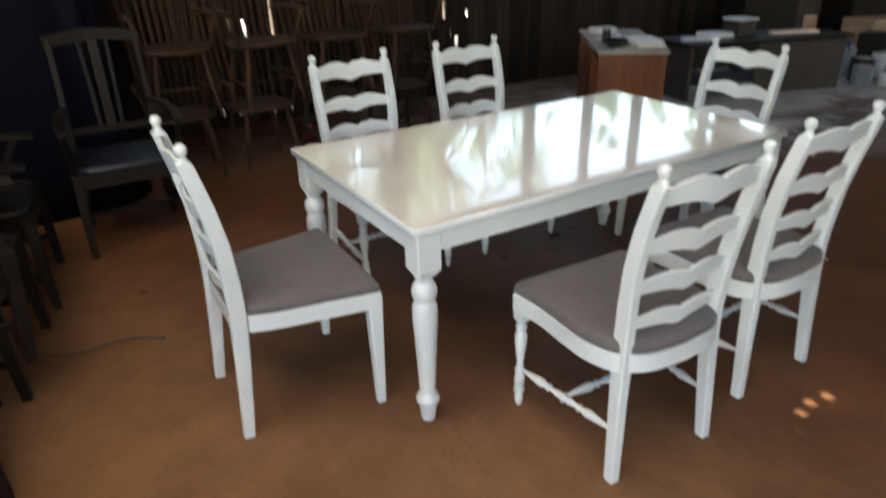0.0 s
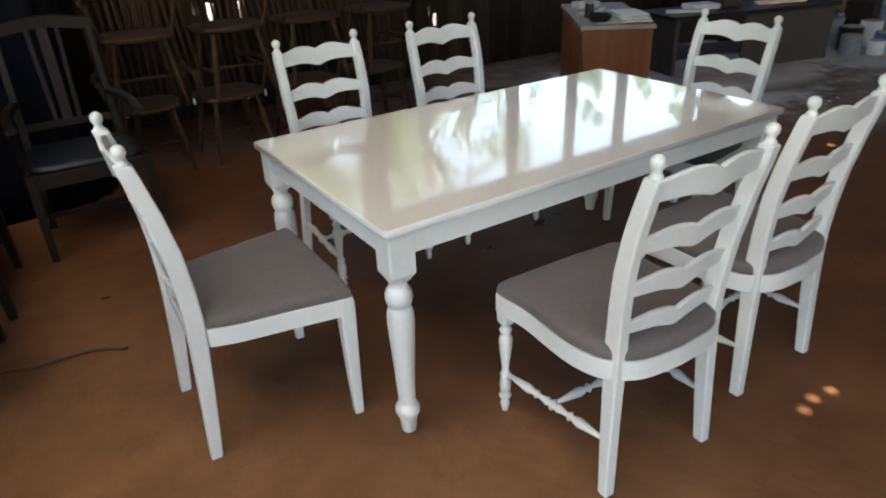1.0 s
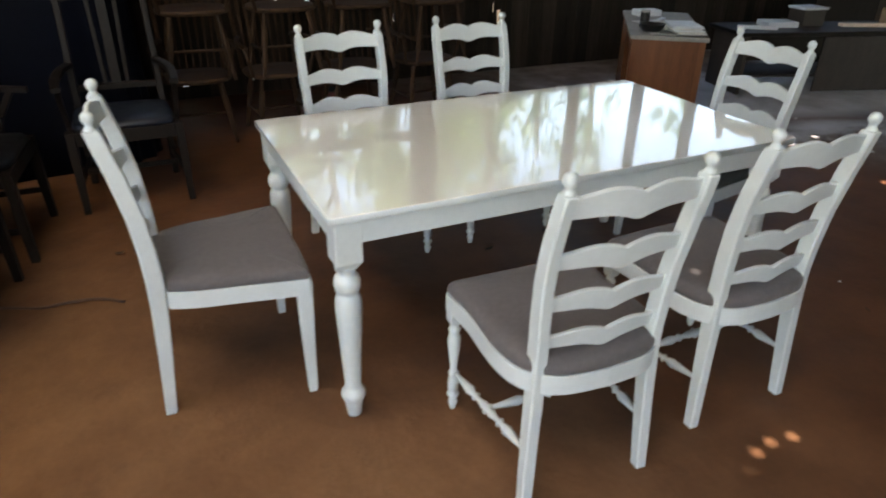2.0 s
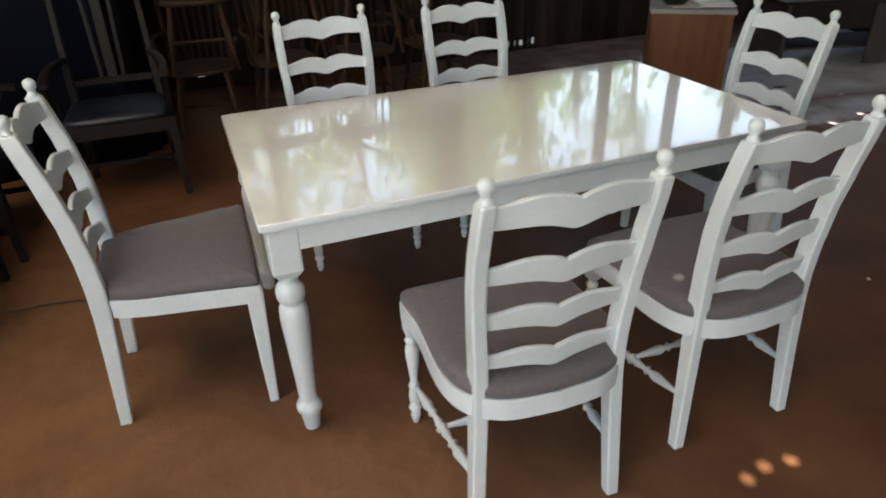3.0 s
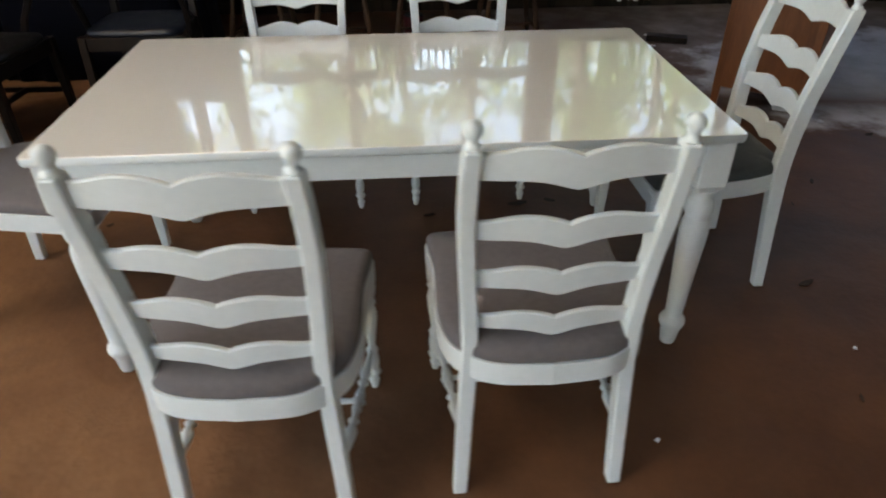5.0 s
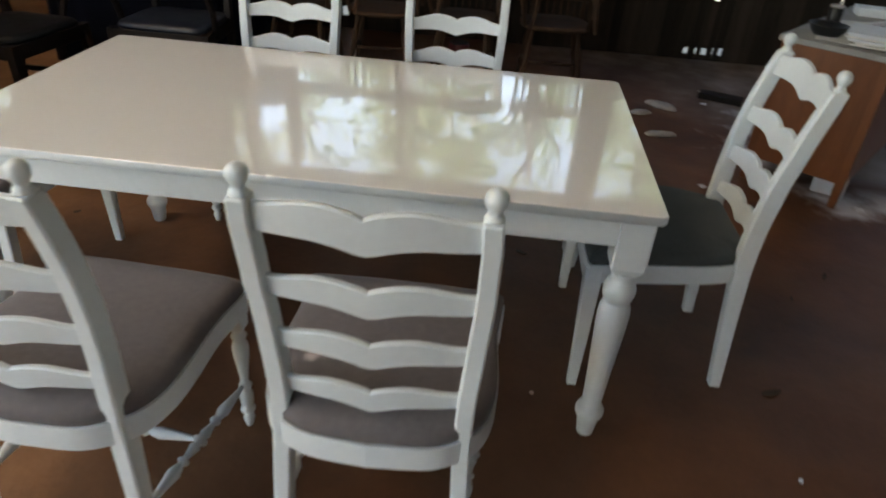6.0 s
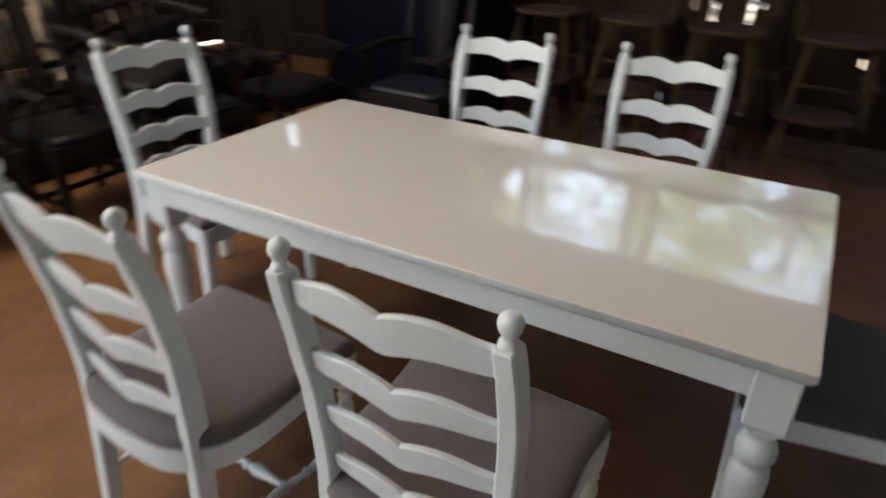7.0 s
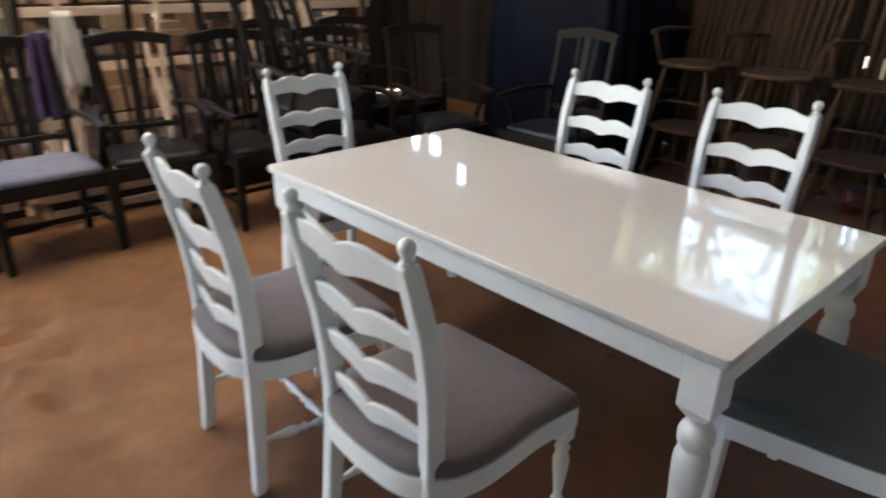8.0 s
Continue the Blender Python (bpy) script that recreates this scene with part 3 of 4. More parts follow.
def build_table():
    table = thing("dining_table", "long white-lacquered dining table with turned legs", "table", m=pose(TABLE_L / 2, TABLE_W / 2, 0))
    bm = bmesh.new()
    edge = [(0.738, 0.006), (0.740, 0.002), (0.745, 0.0)] + [(0.7625 + 0.0025 * math.sin(q), 0.0025 * (1 - math.cos(q))) for q in (math.pi / 2 * i / 4 for i in range(5))]
    rings(bm, [easy_rect(0, 0, z, TABLE_L - 2 * i, TABLE_W - 2 * i, 0.010) for z, i in edge], smooth=True)
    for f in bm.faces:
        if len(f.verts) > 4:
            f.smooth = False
        # edge band takes the cooler, darker white, painting in its weaker light
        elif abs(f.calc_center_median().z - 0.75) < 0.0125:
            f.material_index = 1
    part("tabletop", bm, WARM_LIT_WHITE, table, "glossy white tabletop").data.materials.append(COOL_WHITE)
    lx, ly = TABLE_L / 2 - 0.060, TABLE_W / 2 - 0.058
    for s in (-1, 1):
        part("apron", boxed((0, s * (ly + 0.030), 0.701), (2 * lx - 0.085, 0.022, 0.072), 0.002), COOL_WHITE, table)
        part("apron", boxed((s * (lx + 0.030), 0, 0.701), (0.022, 2 * ly - 0.085, 0.072), 0.002), COOL_WHITE, table)
    for sx in (-1, 1):
        for sy in (-1, 1):
            bm = bmesh.new()
            lathe(bm, LEG, segments=24)
            rings(bm, [easy_rect(0, 0, z, w, w, 0.004) for z, w in ((0.574, 0.056), (0.600, 0.086), (0.737, 0.086))])
            bmesh.ops.translate(bm, vec=(sx * lx, sy * ly, 0), verts=bm.verts)
            part("leg", bm, COOL_WHITE, table)


# ---- white ladder-back chairs ----
BACK = [(0.0, 0.0, 0.036, 0.036), (0.10, 0.008, 0.037, 0.040), (0.25, 0.020, 0.037, 0.046), (0.40, 0.030, 0.038, 0.052), (0.50, 0.033, 0.037, 0.054), (0.60, 0.029, 0.036, 0.053),
        (0.72, 0.017, 0.035, 0.051), (0.85, -0.008, 0.035, 0.049), (0.978, -0.041, 0.034, 0.046), (0.988, -0.044, 0.033, 0.044), (0.992, -0.045, 0.029, 0.039)]
FINIAL = [(0.989, 0.0150), (0.995, 0.0160), (0.999, 0.0150), (1.002, 0.0118), (1.008, 0.0112), (1.012, 0.0130), (1.018, 0.0168), (1.026, 0.0184), (1.034, 0.0176), (1.040, 0.0138), (1.044, 0.0080), (1.046, 0.0)]


def back_y(z):
    for a, c in zip(BACK, BACK[1:]):
        if z <= c[0]:
            return a[1] + (c[1] - a[1]) * (z - a[0]) / (c[0] - a[0])
    return BACK[-1][1]


SPREAD = [(0.0, 0.204), (0.25, 0.193), (0.44, 0.184), (0.55, 0.186), (0.65, 0.192), (0.80, 0.200), (0.93, 0.200), (1.05, 0.193)]


def back_x(z):
    """How far the back posts stand from the middle: drawn in at the seat, spread at the feet and the top."""
    for a, c in zip(SPREAD, SPREAD[1:]):
        if z <= c[0]:
            return a[1] + (c[1] - a[1]) * (z - a[0]) / (c[0] - a[0])
    return SPREAD[-1][1]


def slat(z, tall, half, bow=0.024):
    """A ladder slat: two humps with a dip between along its top, a point below its middle, bowed to the back."""
    bm = bmesh.new()
    loops = []
    n = 40
    for i in range(n + 1):
        u = -1 + 2 * i / n
        a = abs(u)
        hump = 0.019 * (math.sin(math.pi / 2 * a / 0.42) ** 0.75 if a < 0.42 else 0.5 + 0.5 * math.cos(math.pi * (a - 0.42) / 0.58))
        dip = -0.017 * math.exp(-(a / 0.24) ** 1.6) + 0.003 * math.sin(math.pi * a) ** 2
        zt, zb = z + tall / 2 + hump, z - tall / 2 + dip
        y = back_y(z) - bow * (1 - u * u) + 0.002
        x = u * half
        d = 0.0075
        e = 0.003
        lean = -0.17
        loops.append([Vector((x, y + d * q + lean * (p - z), p)) for q, p in ((-1, zb + e), (-0.6, zb), (0.6, zb), (1, zb + e), (1, zt - e), (0.6, zt), (-0.6, zt), (-1, zt - e))])
    rings(bm, loops)
    return bm


def seat_outline(kind, grow=0.0, n=6):
    """Half-outlines of the seat frame, from the middle of the back round to the front: a round back for side chairs, a square one for end chairs."""
    if kind == "side":
        half = [(0.0, -0.037), (0.12, -0.026), (0.186, 0.006), (0.228, 0.052), (0.249, 0.125), (0.252, 0.210), (0.247, 0.340), (0.258, 0.452), (0.256, 0.482), (0.225, 0.492), (0.12, 0.498), (0.0, 0.500)]
    else:
        half = [(0.0, 0.014), (0.12, 0.014), (0.158, 0.018), (0.168, 0.034), (0.176, 0.054), (0.198, 0.060), (0.206, 0.072), (0.230, 0.150), (0.255, 0.300), (0.283, 0.470), (0.281, 0.494), (0.255, 0.502), (0.12, 0.505), (0.0, 0.506)]
    right = spline([(x, y, 0) for x, y in half], n)
    loop = right + [Vector((-p.x, p.y, 0)) for p in reversed(right[1:-1])]
    if not grow:
        return loop
    out = []
    for i, p in enumerate(loop):
        t = loop[(i + 1) % len(loop)] - loop[i - 1]
        nrm = Vector((t.y, -t.x, 0)).normalized()
        out.append(p + nrm * grow)
    return out


def seat_frame(kind):
    bm = bmesh.new()
    outer, inner = seat_outline(kind), seat_outline(kind, -0.024)
    zs = (0.396, 0.456)
    loops = [[p + Vector((0, 0, zs[0])) for p in inner], [p + Vector((0, 0, zs[0])) for p in outer], [p + Vector((0, 0, zs[1] - 0.003)) for p in outer],
             [p * 0.997 + Vector((0, 0.0007, zs[1])) for p in outer], [p + Vector((0, 0, zs[1])) for p in inner]]
    rows = rings(bm, loops, caps=False)
    k = len(outer)
    for i in range(k):
        j = (i + 1) % k
        bm.faces.new((rows[-1][i], rows[-1][j], rows[0][j], rows[0][i]))
    return bm


def cushion(kind, seed):
    """A padded seat that domes up over the frame, pulled a little uneven by its cover."""
    bm = bmesh.new()
    base = seat_outline(kind, -0.004)
    c = Vector((0, 0.24, 0))
    rnd = random.Random(seed)
    off = rnd.uniform(0, 50)
    loops = []
    for s, z in ((0.985, 0.455), (1.0, 0.460), (1.0, 0.474), (0.991, 0.484), (0.967, 0.4925), (0.91, 0.499), (0.76, 0.5035), (0.55, 0.506), (0.33, 0.507), (0.12, 0.5075)):
        loops.append([c + (p - c) * s + Vector((0, 0, z + 0.003 * noise.noise(Vector((p.x * s * 9 + off, p.y * s * 9, z * 4))))) for p in base])
    rings(bm, loops, smooth=True)
    return bm


def turn_bar(length, r=0.0108):
    """A turned stretcher: thin ends, two vases and a middle bead."""
    q = [(0.0, 0.55), (0.06, 0.75), (0.16, 1.15), (0.24, 1.55), (0.29, 1.0), (0.305, 0.65), (0.33, 1.45), (0.355, 0.65), (0.42, 1.05), (0.445, 1.35), (0.465, 0.7), (0.50, 1.85), (0.535, 0.7), (0.555, 1.35)]
    q = q[:12] + [(1 - a, b) for a, b in reversed(q[:11])]
    return [(a * length, b * r) for a, b in q]


FRONT_TURNED = [(0.0, 0.012), (0.012, 0.0135), (0.03, 0.0165), (0.045, 0.014), (0.050, 0.012), (0.056, 0.017), (0.066, 0.020), (0.076, 0.017), (0.082, 0.013), (0.090, 0.017), (0.12, 0.0185), (0.138, 0.0165),
                (0.146, 0.0125), (0.152, 0.0165), (0.160, 0.018), (0.168, 0.015), (0.18, 0.0125), (0.22, 0.0150), (0.27, 0.0190), (0.305, 0.0205), (0.322, 0.018), (0.332, 0.013), (0.338, 0.017), (0.348, 0.0195),
                (0.358, 0.016), (0.366, 0.0135), (0.375, 0.018)]


FRONT_LEG = [(z, max(0.0085, 0.0155 + (q - 0.0155) * 1.45)) for z, q in FRONT_TURNED]


def build_chair(kind, label, fabric, m, seed):
    chair = thing("dining_chair", label, "chair", "white chairs round the table", m)
    for s in (-1, 1):
        bm = post([(s * back_x(z), back_y(z), z, w, d) for z, w, d in ((z, a[2] + (c[2] - a[2]) * k / 3, a[3] + (c[3] - a[3]) * k / 3) for a, c in zip(BACK, BACK[1:]) for k in range(3) for z in (a[0] + (c[0] - a[0]) * k / 3,))] + [(s * back_x(0.992), BACK[-1][1], 0.992, 0.029, 0.039)])
        p = part("back_post", bm, COOL_WHITE, chair)
        part("finial", turned(FINIAL, Matrix.Translation((s * back_x(0.99), back_y(0.99), 0)), 14), COOL_WHITE, p)
    for z, tall in ((0.9515, 0.057), (0.795, 0.046), (0.662, 0.046), (0.541, 0.041)):
        part("slat", slat(z, tall, back_x(z) - 0.013), COOL_WHITE, chair)
    part("seat_frame", seat_frame(kind), COOL_WHITE, chair)
    part("seat", cushion(kind, seed), fabric, chair)
    fy = 0.455
    if kind == "side":
        for s in (-1, 1):
            bm = turned([(z * 0.945, q) for z, q in FRONT_LEG], segments=14)
            rings(bm, [easy_rect(0, 0, z, w, w, 0.003) for z, w in ((0.352, 0.034), (0.362, 0.043), (0.440, 0.043))])
            bmesh.ops.translate(bm, vec=(s * 0.236, fy, 0), verts=bm.verts)
            part("front_leg", bm, COOL_WHITE, chair)
            a, b = Vector((s * 0.234, fy - 0.012, 0.155)), Vector((s * 0.198, 0.024, 0.176))
            part("stretcher", turned(turn_bar((b - a).length), between(a, b), 12), COOL_WHITE, chair)
        a, b = Vector((-0.214, 0.235, 0.166)), Vector((0.214, 0.235, 0.166))
        part("stretcher", turned(turn_bar((b - a).length), between(a, b), 12), COOL_WHITE, chair)
    else:
        for s in (-1, 1):
            bm = post([(s * 0.275, fy + 0.018, 0.0, 0.030, 0.030), (s * 0.270, fy + 0.018, 0.18, 0.037, 0.040), (s * 0.262, fy + 0.020, 0.36, 0.044, 0.050), (s * 0.259, fy + 0.021, 0.44, 0.046, 0.054)])
            part("front_leg", bm, COOL_WHITE, chair)
    return chair


# ---- windsor chairs stacked along the north wall ----
def build_windsor(m):
    chair = thing("windsor_chair", "unfinished brown wooden spindle-back armchair", "chair", "stacked spindle-back chairs", m)
    bm = bmesh.new()
    loops = []
    k = 28
    for s, z in ((0.90, 0.425), (0.99, 0.432), (1.0, 0.450), (0.95, 0.458), (0.6, 0.448), (0.2, 0.445)):
        loops.append([Vector((0.235 * s * math.copysign(abs(math.cos(a)) ** 0.7, math.cos(a)), 0.215 * s * math.copysign(abs(math.sin(a)) ** 0.7, math.sin(a)), z)) for a in (2 * math.pi * i / k for i in range(k))])
    rings(bm, loops, smooth=True)
    part("seat", bm, RAW_WOOD, chair)
    for sx in (-1, 1):
        for sy in (-1, 1):
            a, b = Vector((sx * 0.21, sy * 0.20, 0.0)), Vector((sx * 0.15, sy * 0.14, 0.43))
            n = (b - a).length
            part("leg", turned([(0, 0.011), (n * 0.15, 0.014), (n * 0.3, 0.020), (n * 0.38, 0.014), (n * 0.42, 0.019), (n * 0.7, 0.021), (n * 0.82, 0.014), (n, 0.015)], between(a, b), 10), RAW_WOOD, chair)
        part("stretcher", rod((sx * 0.187, -0.177, 0.17), (sx * 0.187, 0.177, 0.17), 0.010, segments=8), RAW_WOOD, chair)
        # arm on a post
        arm = spline([(sx * 0.20, -0.24, 0.995 - 0.34), (sx * 0.255, -0.05, 0.665), (sx * 0.270, 0.10, 0.66), (sx * 0.255, 0.20, 0.65)], 6)
        part("arm", tube(arm, 0.015, 8), RAW_WOOD, chair)
        part("arm_post", rod((sx * 0.205, 0.13, 0.44), (sx * 0.255, 0.17, 0.65), 0.013, 0.012, 8), RAW_WOOD, chair)
    part("stretcher", rod((-0.187, 0.0, 0.17), (0.187, 0.0, 0.17), 0.010, segments=8), RAW_WOOD, chair)
    crest = spline([(-0.27, -0.405, 1.375), (-0.14, -0.430, 1.395), (0, -0.435, 1.405), (0.14, -0.430, 1.395), (0.27, -0.405, 1.375)], 5)
    bm = bmesh.new()
    loops = []
    for p in crest:
        h = 0.036 + 0.022 * (1 - abs(p.x) / 0.27)
        loops.append([p + Vector((0, y, z)) for y, z in ((-0.011, -h), (0.011, -h), (0.011, h), (-0.011, h))])
    rings(bm, loops)
    part("crest_rail", bm, RAW_WOOD, chair)
    for u in (-1, 1):
        part("back_post", rod((u * 0.20, -0.185, 0.44), (u * 0.25, -0.405, 1.39), 0.017, 0.013, 8), RAW_WOOD, chair)
    # flat spindles, broad above the middle and thin at both ends
    for i in range(7):
        u = -1 + 2 * (i + 1) / 8
        a, b = Vector((u * 0.195, -0.195, 0.44)), Vector((u * 0.245, -0.425, 1.37))
        bm = post([(*(a + (b - a) * k), w, d) for k, w, d in ((0.0, 0.012, 0.012), (0.18, 0.013, 0.012), (0.45, 0.024, 0.010), (0.72, 0.027, 0.009), (0.9, 0.016, 0.010), (1.0, 0.012, 0.010))], 0.002)
        part("spindle", bm, RAW_WOOD, chair)
    return chair


# ---- black-stained chairs along the west side ----
def build_dark_chair(m, leather, label):
    chair = thing("dark_armchair", label, "chair", "black-stained chairs", m)
    for s in (-1, 1):
        part("back_post", post([(s * 0.235, -0.015, 0.0, 0.040, 0.040), (s * 0.232, 0.0, 0.25, 0.040, 0.042), (s * 0.230, 0.005, 0.46, 0.040, 0.045), (s * 0.225, -0.02, 0.75, 0.036, 0.036), (s * 0.22, -0.075, 1.07, 0.032, 0.030)]), DARK_WOOD, chair)
        part("front_leg", post([(s * 0.275, 0.465, 0.0, 0.036, 0.036), (s * 0.272, 0.455, 0.30, 0.046, 0.046), (s * 0.270, 0.450, 0.455, 0.046, 0.046)]), DARK_WOOD, chair)
        part("arm_post", post([(s * 0.272, 0.300, 0.40, 0.026, 0.040), (s * 0.282, 0.345, 0.55, 0.026, 0.034), (s * 0.285, 0.420, 0.685, 0.028, 0.036)]), DARK_WOOD, chair)
        arm = spline([(s * 0.228, -0.02, 0.71), (s * 0.262, 0.16, 0.720), (s * 0.288, 0.33, 0.705), (s * 0.280, 0.50, 0.690)], 6)
        bm = bmesh.new()
        rings(bm, [[p + Vector((x, 0, z)) for x, z in ((-0.022, -0.013), (0.022, -0.013), (0.022, 0.010), (0.012, 0.014), (-0.012, 0.014), (-0.022, 0.010))] for p in arm])
        part("arm", bm, DARK_WOOD, chair)
        part("side_rail", boxed((0, 0, 0), (0.024, 0.43, 0.075), 0.003, Matrix.Translation((s * 0.252, 0.225, 0.415)) @ Matrix.Rotation(-s * 0.09, 4, "Z")), DARK_WOOD, chair)
        part("stretcher", boxed((0, 0, 0), (0.018, 0.44, 0.030), 0.003, Matrix.Translation((s * 0.252, 0.225, 0.16)) @ Matrix.Rotation(-s * 0.09, 4, "Z")), DARK_WOOD, chair)
    part("front_rail", boxed((0, 0.455, 0.415), (0.50, 0.024, 0.075), 0.003), DARK_WOOD, chair)
    part("back_rail", boxed((0, 0.0, 0.415), (0.43, 0.024, 0.075), 0.003), DARK_WOOD, chair)
    part("stretcher", boxed((0, 0.235, 0.16), (0.50, 0.018, 0.030), 0.003), DARK_WOOD, chair)
    bm = bmesh.new()
    loops = []
    for s, z in ((0.97, 0.450), (1.0, 0.460), (1.0, 0.474), (0.96, 0.486), (0.85, 0.493), (0.5, 0.498), (0.15, 0.500)):
        loops.append([Vector(((0.255 + 0.02 * math.sin(a)) * s * math.copysign(abs(math.cos(a)) ** 0.35, math.cos(a)), 0.235 + 0.232 * s * math.copysign(abs(math.sin(a)) ** 0.35, math.sin(a)), z)) for a in (2 * math.pi * i / 32 for i in range(32))])
    rings(bm, loops, smooth=True)
    part("seat", bm, leather, chair)
    for z, h in ((0.575, 0.035), (1.075, 0.065)):
        y = -0.005 if z < 0.6 else -0.072
        bm = bmesh.new()
        rings(bm, [[Vector((x, y - 0.02 * (1 - (x / 0.25) ** 2) + d, z + q + (0.018 * math.cos(x * 9.0) if z > 1 else 0))) for d, q in ((-0.013, -h / 2), (0.013, -h / 2), (0.013, h / 2 - 0.006), (0.005, h / 2), (-0.005, h / 2), (-0.013, h / 2 - 0.006))] for x in (-0.245 + 0.49 * i / 14 for i in range(15))])
        part("back_rail", bm, DARK_WOOD, chair)
    for x, w in ((-0.058, 0.022), (0.0, 0.052), (0.058, 0.022)):
        part("back_slat", post([(x, -0.022, 0.585, w, 0.012), (x * 1.1, -0.045, 0.80, w, 0.012), (x * 1.25, -0.088, 1.062, w, 0.012)], 0.002), DARK_WOOD, chair)
    return chair


# ---- desk with clutter ----
DESK = Matrix.Translation((2.80, 2.08, 0)) @ Matrix.Rotation(math.atan2(-0.30, 0.40), 4, "Z")


def build_desk():
    desk = thing("desk", "orange varnished wooden desk with a dusty grey top and open front", "desk", m=DESK)
    d, w, h = 0.50, 1.22, 0.765
    part("top", boxed((d / 2, w / 2, h - 0.014), (d + 0.03, w + 0.03, 0.028), 0.004), GREY_TOP, desk, "pale dusty desk top")
    part("side_panel", boxed((d / 2, 0.011, 0.44), (d - 0.05, 0.020, 0.62), 0.003), ORANGE_WOOD, desk)
    part("side_panel", boxed((d / 2, w - 0.011, 0.44), (d - 0.05, 0.020, 0.62), 0.003), ORANGE_WOOD, desk)
    part("back_panel", boxed((d - 0.012, w / 2, 0.44), (0.018, w - 0.06, 0.62), 0.003), ORANGE_WOOD, desk)
    part("shelf", boxed((d / 2, w / 2, 0.145), (d - 0.04, w - 0.05, 0.018), 0.003), ORANGE_WOOD, desk)
    part("divider", boxed((d / 2, w * 0.55, 0.45), (d - 0.06, 0.018, 0.58), 0.003), ORANGE_WOOD, desk)
    part("front_rail", boxed((0.016, w / 2, 0.715), (0.020, w - 0.06, 0.065), 0.003), ORANGE_WOOD, desk)
    part("front_panel", boxed((0.012, w * 0.76, 0.42), (0.018, w * 0.40, 0.56), 0.003), ORANGE_WOOD, desk)
    for x in (0.022, d - 0.022):
        for y in (0.022, w - 0.022):
            part("leg", post([(x, y, 0, 0.036, 0.036), (x, y, 0.15, 0.044, 0.044), (x, y, h - 0.028, 0.044, 0.044)]), ORANGE_WOOD, desk)
    top = h + 0.001

    def on_desk(x, y, z=0.0, turn=0.0):
        return DESK @ pose(x, y, top + z, 0, 0, turn)
    for i, (x, y, turn, s) in enumerate(((0.30, 0.20, 12, (0.40, 0.26)), (0.33, 0.30, -20, (0.30, 0.21)), (0.16, 0.52, 35, (0.22, 0.16)))):
        bm = bmesh.new()
        n = 8
        rows = [[bm.verts.new((s[0] * (a / n - 0.5), s[1] * (b / n - 0.5), 0.004 + 0.006 * i + 0.004 * noise.noise(Vector((a * 0.5, b * 0.5, i * 3.0))))) for a in range(n + 1)] for b in range(n + 1)]
        for p, q in zip(rows, rows[1:]):
            for a in range(n):
                bm.faces.new((p[a], p[a + 1], q[a + 1], q[a]))
        ext = bmesh.ops.extrude_face_region(bm, geom=bm.faces[:])
        bmesh.ops.translate(bm, vec=(0, 0, -0.003), verts=[g for g in ext["geom"] if isinstance(g, bmesh.types.BMVert)])
        ob = part("paper_sheet", bm, PAPER)
        ob.matrix_basis = on_desk(x, y, 0, turn)
        tagged(ob, "crumpled off-white paper sheet on the desk", "paper", "papers on the desk")
    bowl = part("pot", turned([(0, 0.05), (0.005, 0.062), (0.03, 0.082), (0.052, 0.090), (0.055, 0.092), (0.050, 0.086), (0.02, 0.055), (0.012, 0.01)], segments=24), BLACK_IRON)
    bowl.matrix_basis = on_desk(0.14, 0.17)
    tagged(bowl, "low black iron pot on the desk", "pot")
    jar = thing("tin", "dark painted tin standing on the desk", "tin", m=on_desk(0.10, 0.38))
    part("body", turned([(0, 0.032), (0.003, 0.034), (0.10, 0.034), (0.102, 0.032)], segments=20), BLACK_IRON, jar)
    part("lid", turned([(0.102, 0.035), (0.112, 0.035), (0.114, 0.032)], segments=20), GREY_TOP, jar)
    ob = part("steel_bar", boxed((0, 0, 0.008), (0.34, 0.035, 0.016), 0.003), WHITE_PLASTIC)
    ob.matrix_basis = on_desk(0.22, 0.64, 0, 70)
    tagged(ob, "bright steel bar lying on the desk", "metal bar")
    ob = part("carton", boxed((0, 0, 0.0225), (0.20, 0.13, 0.045), 0.004), WHITE_PLASTIC)
    ob.matrix_basis = on_desk(0.16, 0.98, 0, 25)
    tagged(ob, "flat white carton on the desk", "box")
    bundle = thing("magazine_pile", "untidy pile of pale magazines on the desk", "magazines", m=on_desk(0.36, 0.16, 0, 14))
    rnd = random.Random(77)
    for i in range(6):
        part("magazine", boxed((rnd.uniform(-0.02, 0.02), rnd.uniform(-0.02, 0.02), 0.016 + 0.009 * i), (0.21, 0.28, 0.0085), 0.001, Matrix.Rotation(rnd.uniform(-0.2, 0.2), 4, "Z")), rnd.choice((PAPER, WHITE_PLASTIC, GREY_TOP)), bundle)
    ob = part("carton", boxed((0, 0, 0.06), (0.16, 0.14, 0.12), 0.004), WHITE_PLASTIC)
    ob.matrix_basis = DESK @ pose(0.40, 0.22, 0, 0, 0, 10)
    tagged(ob, "small white carton on the floor under the desk", "box")


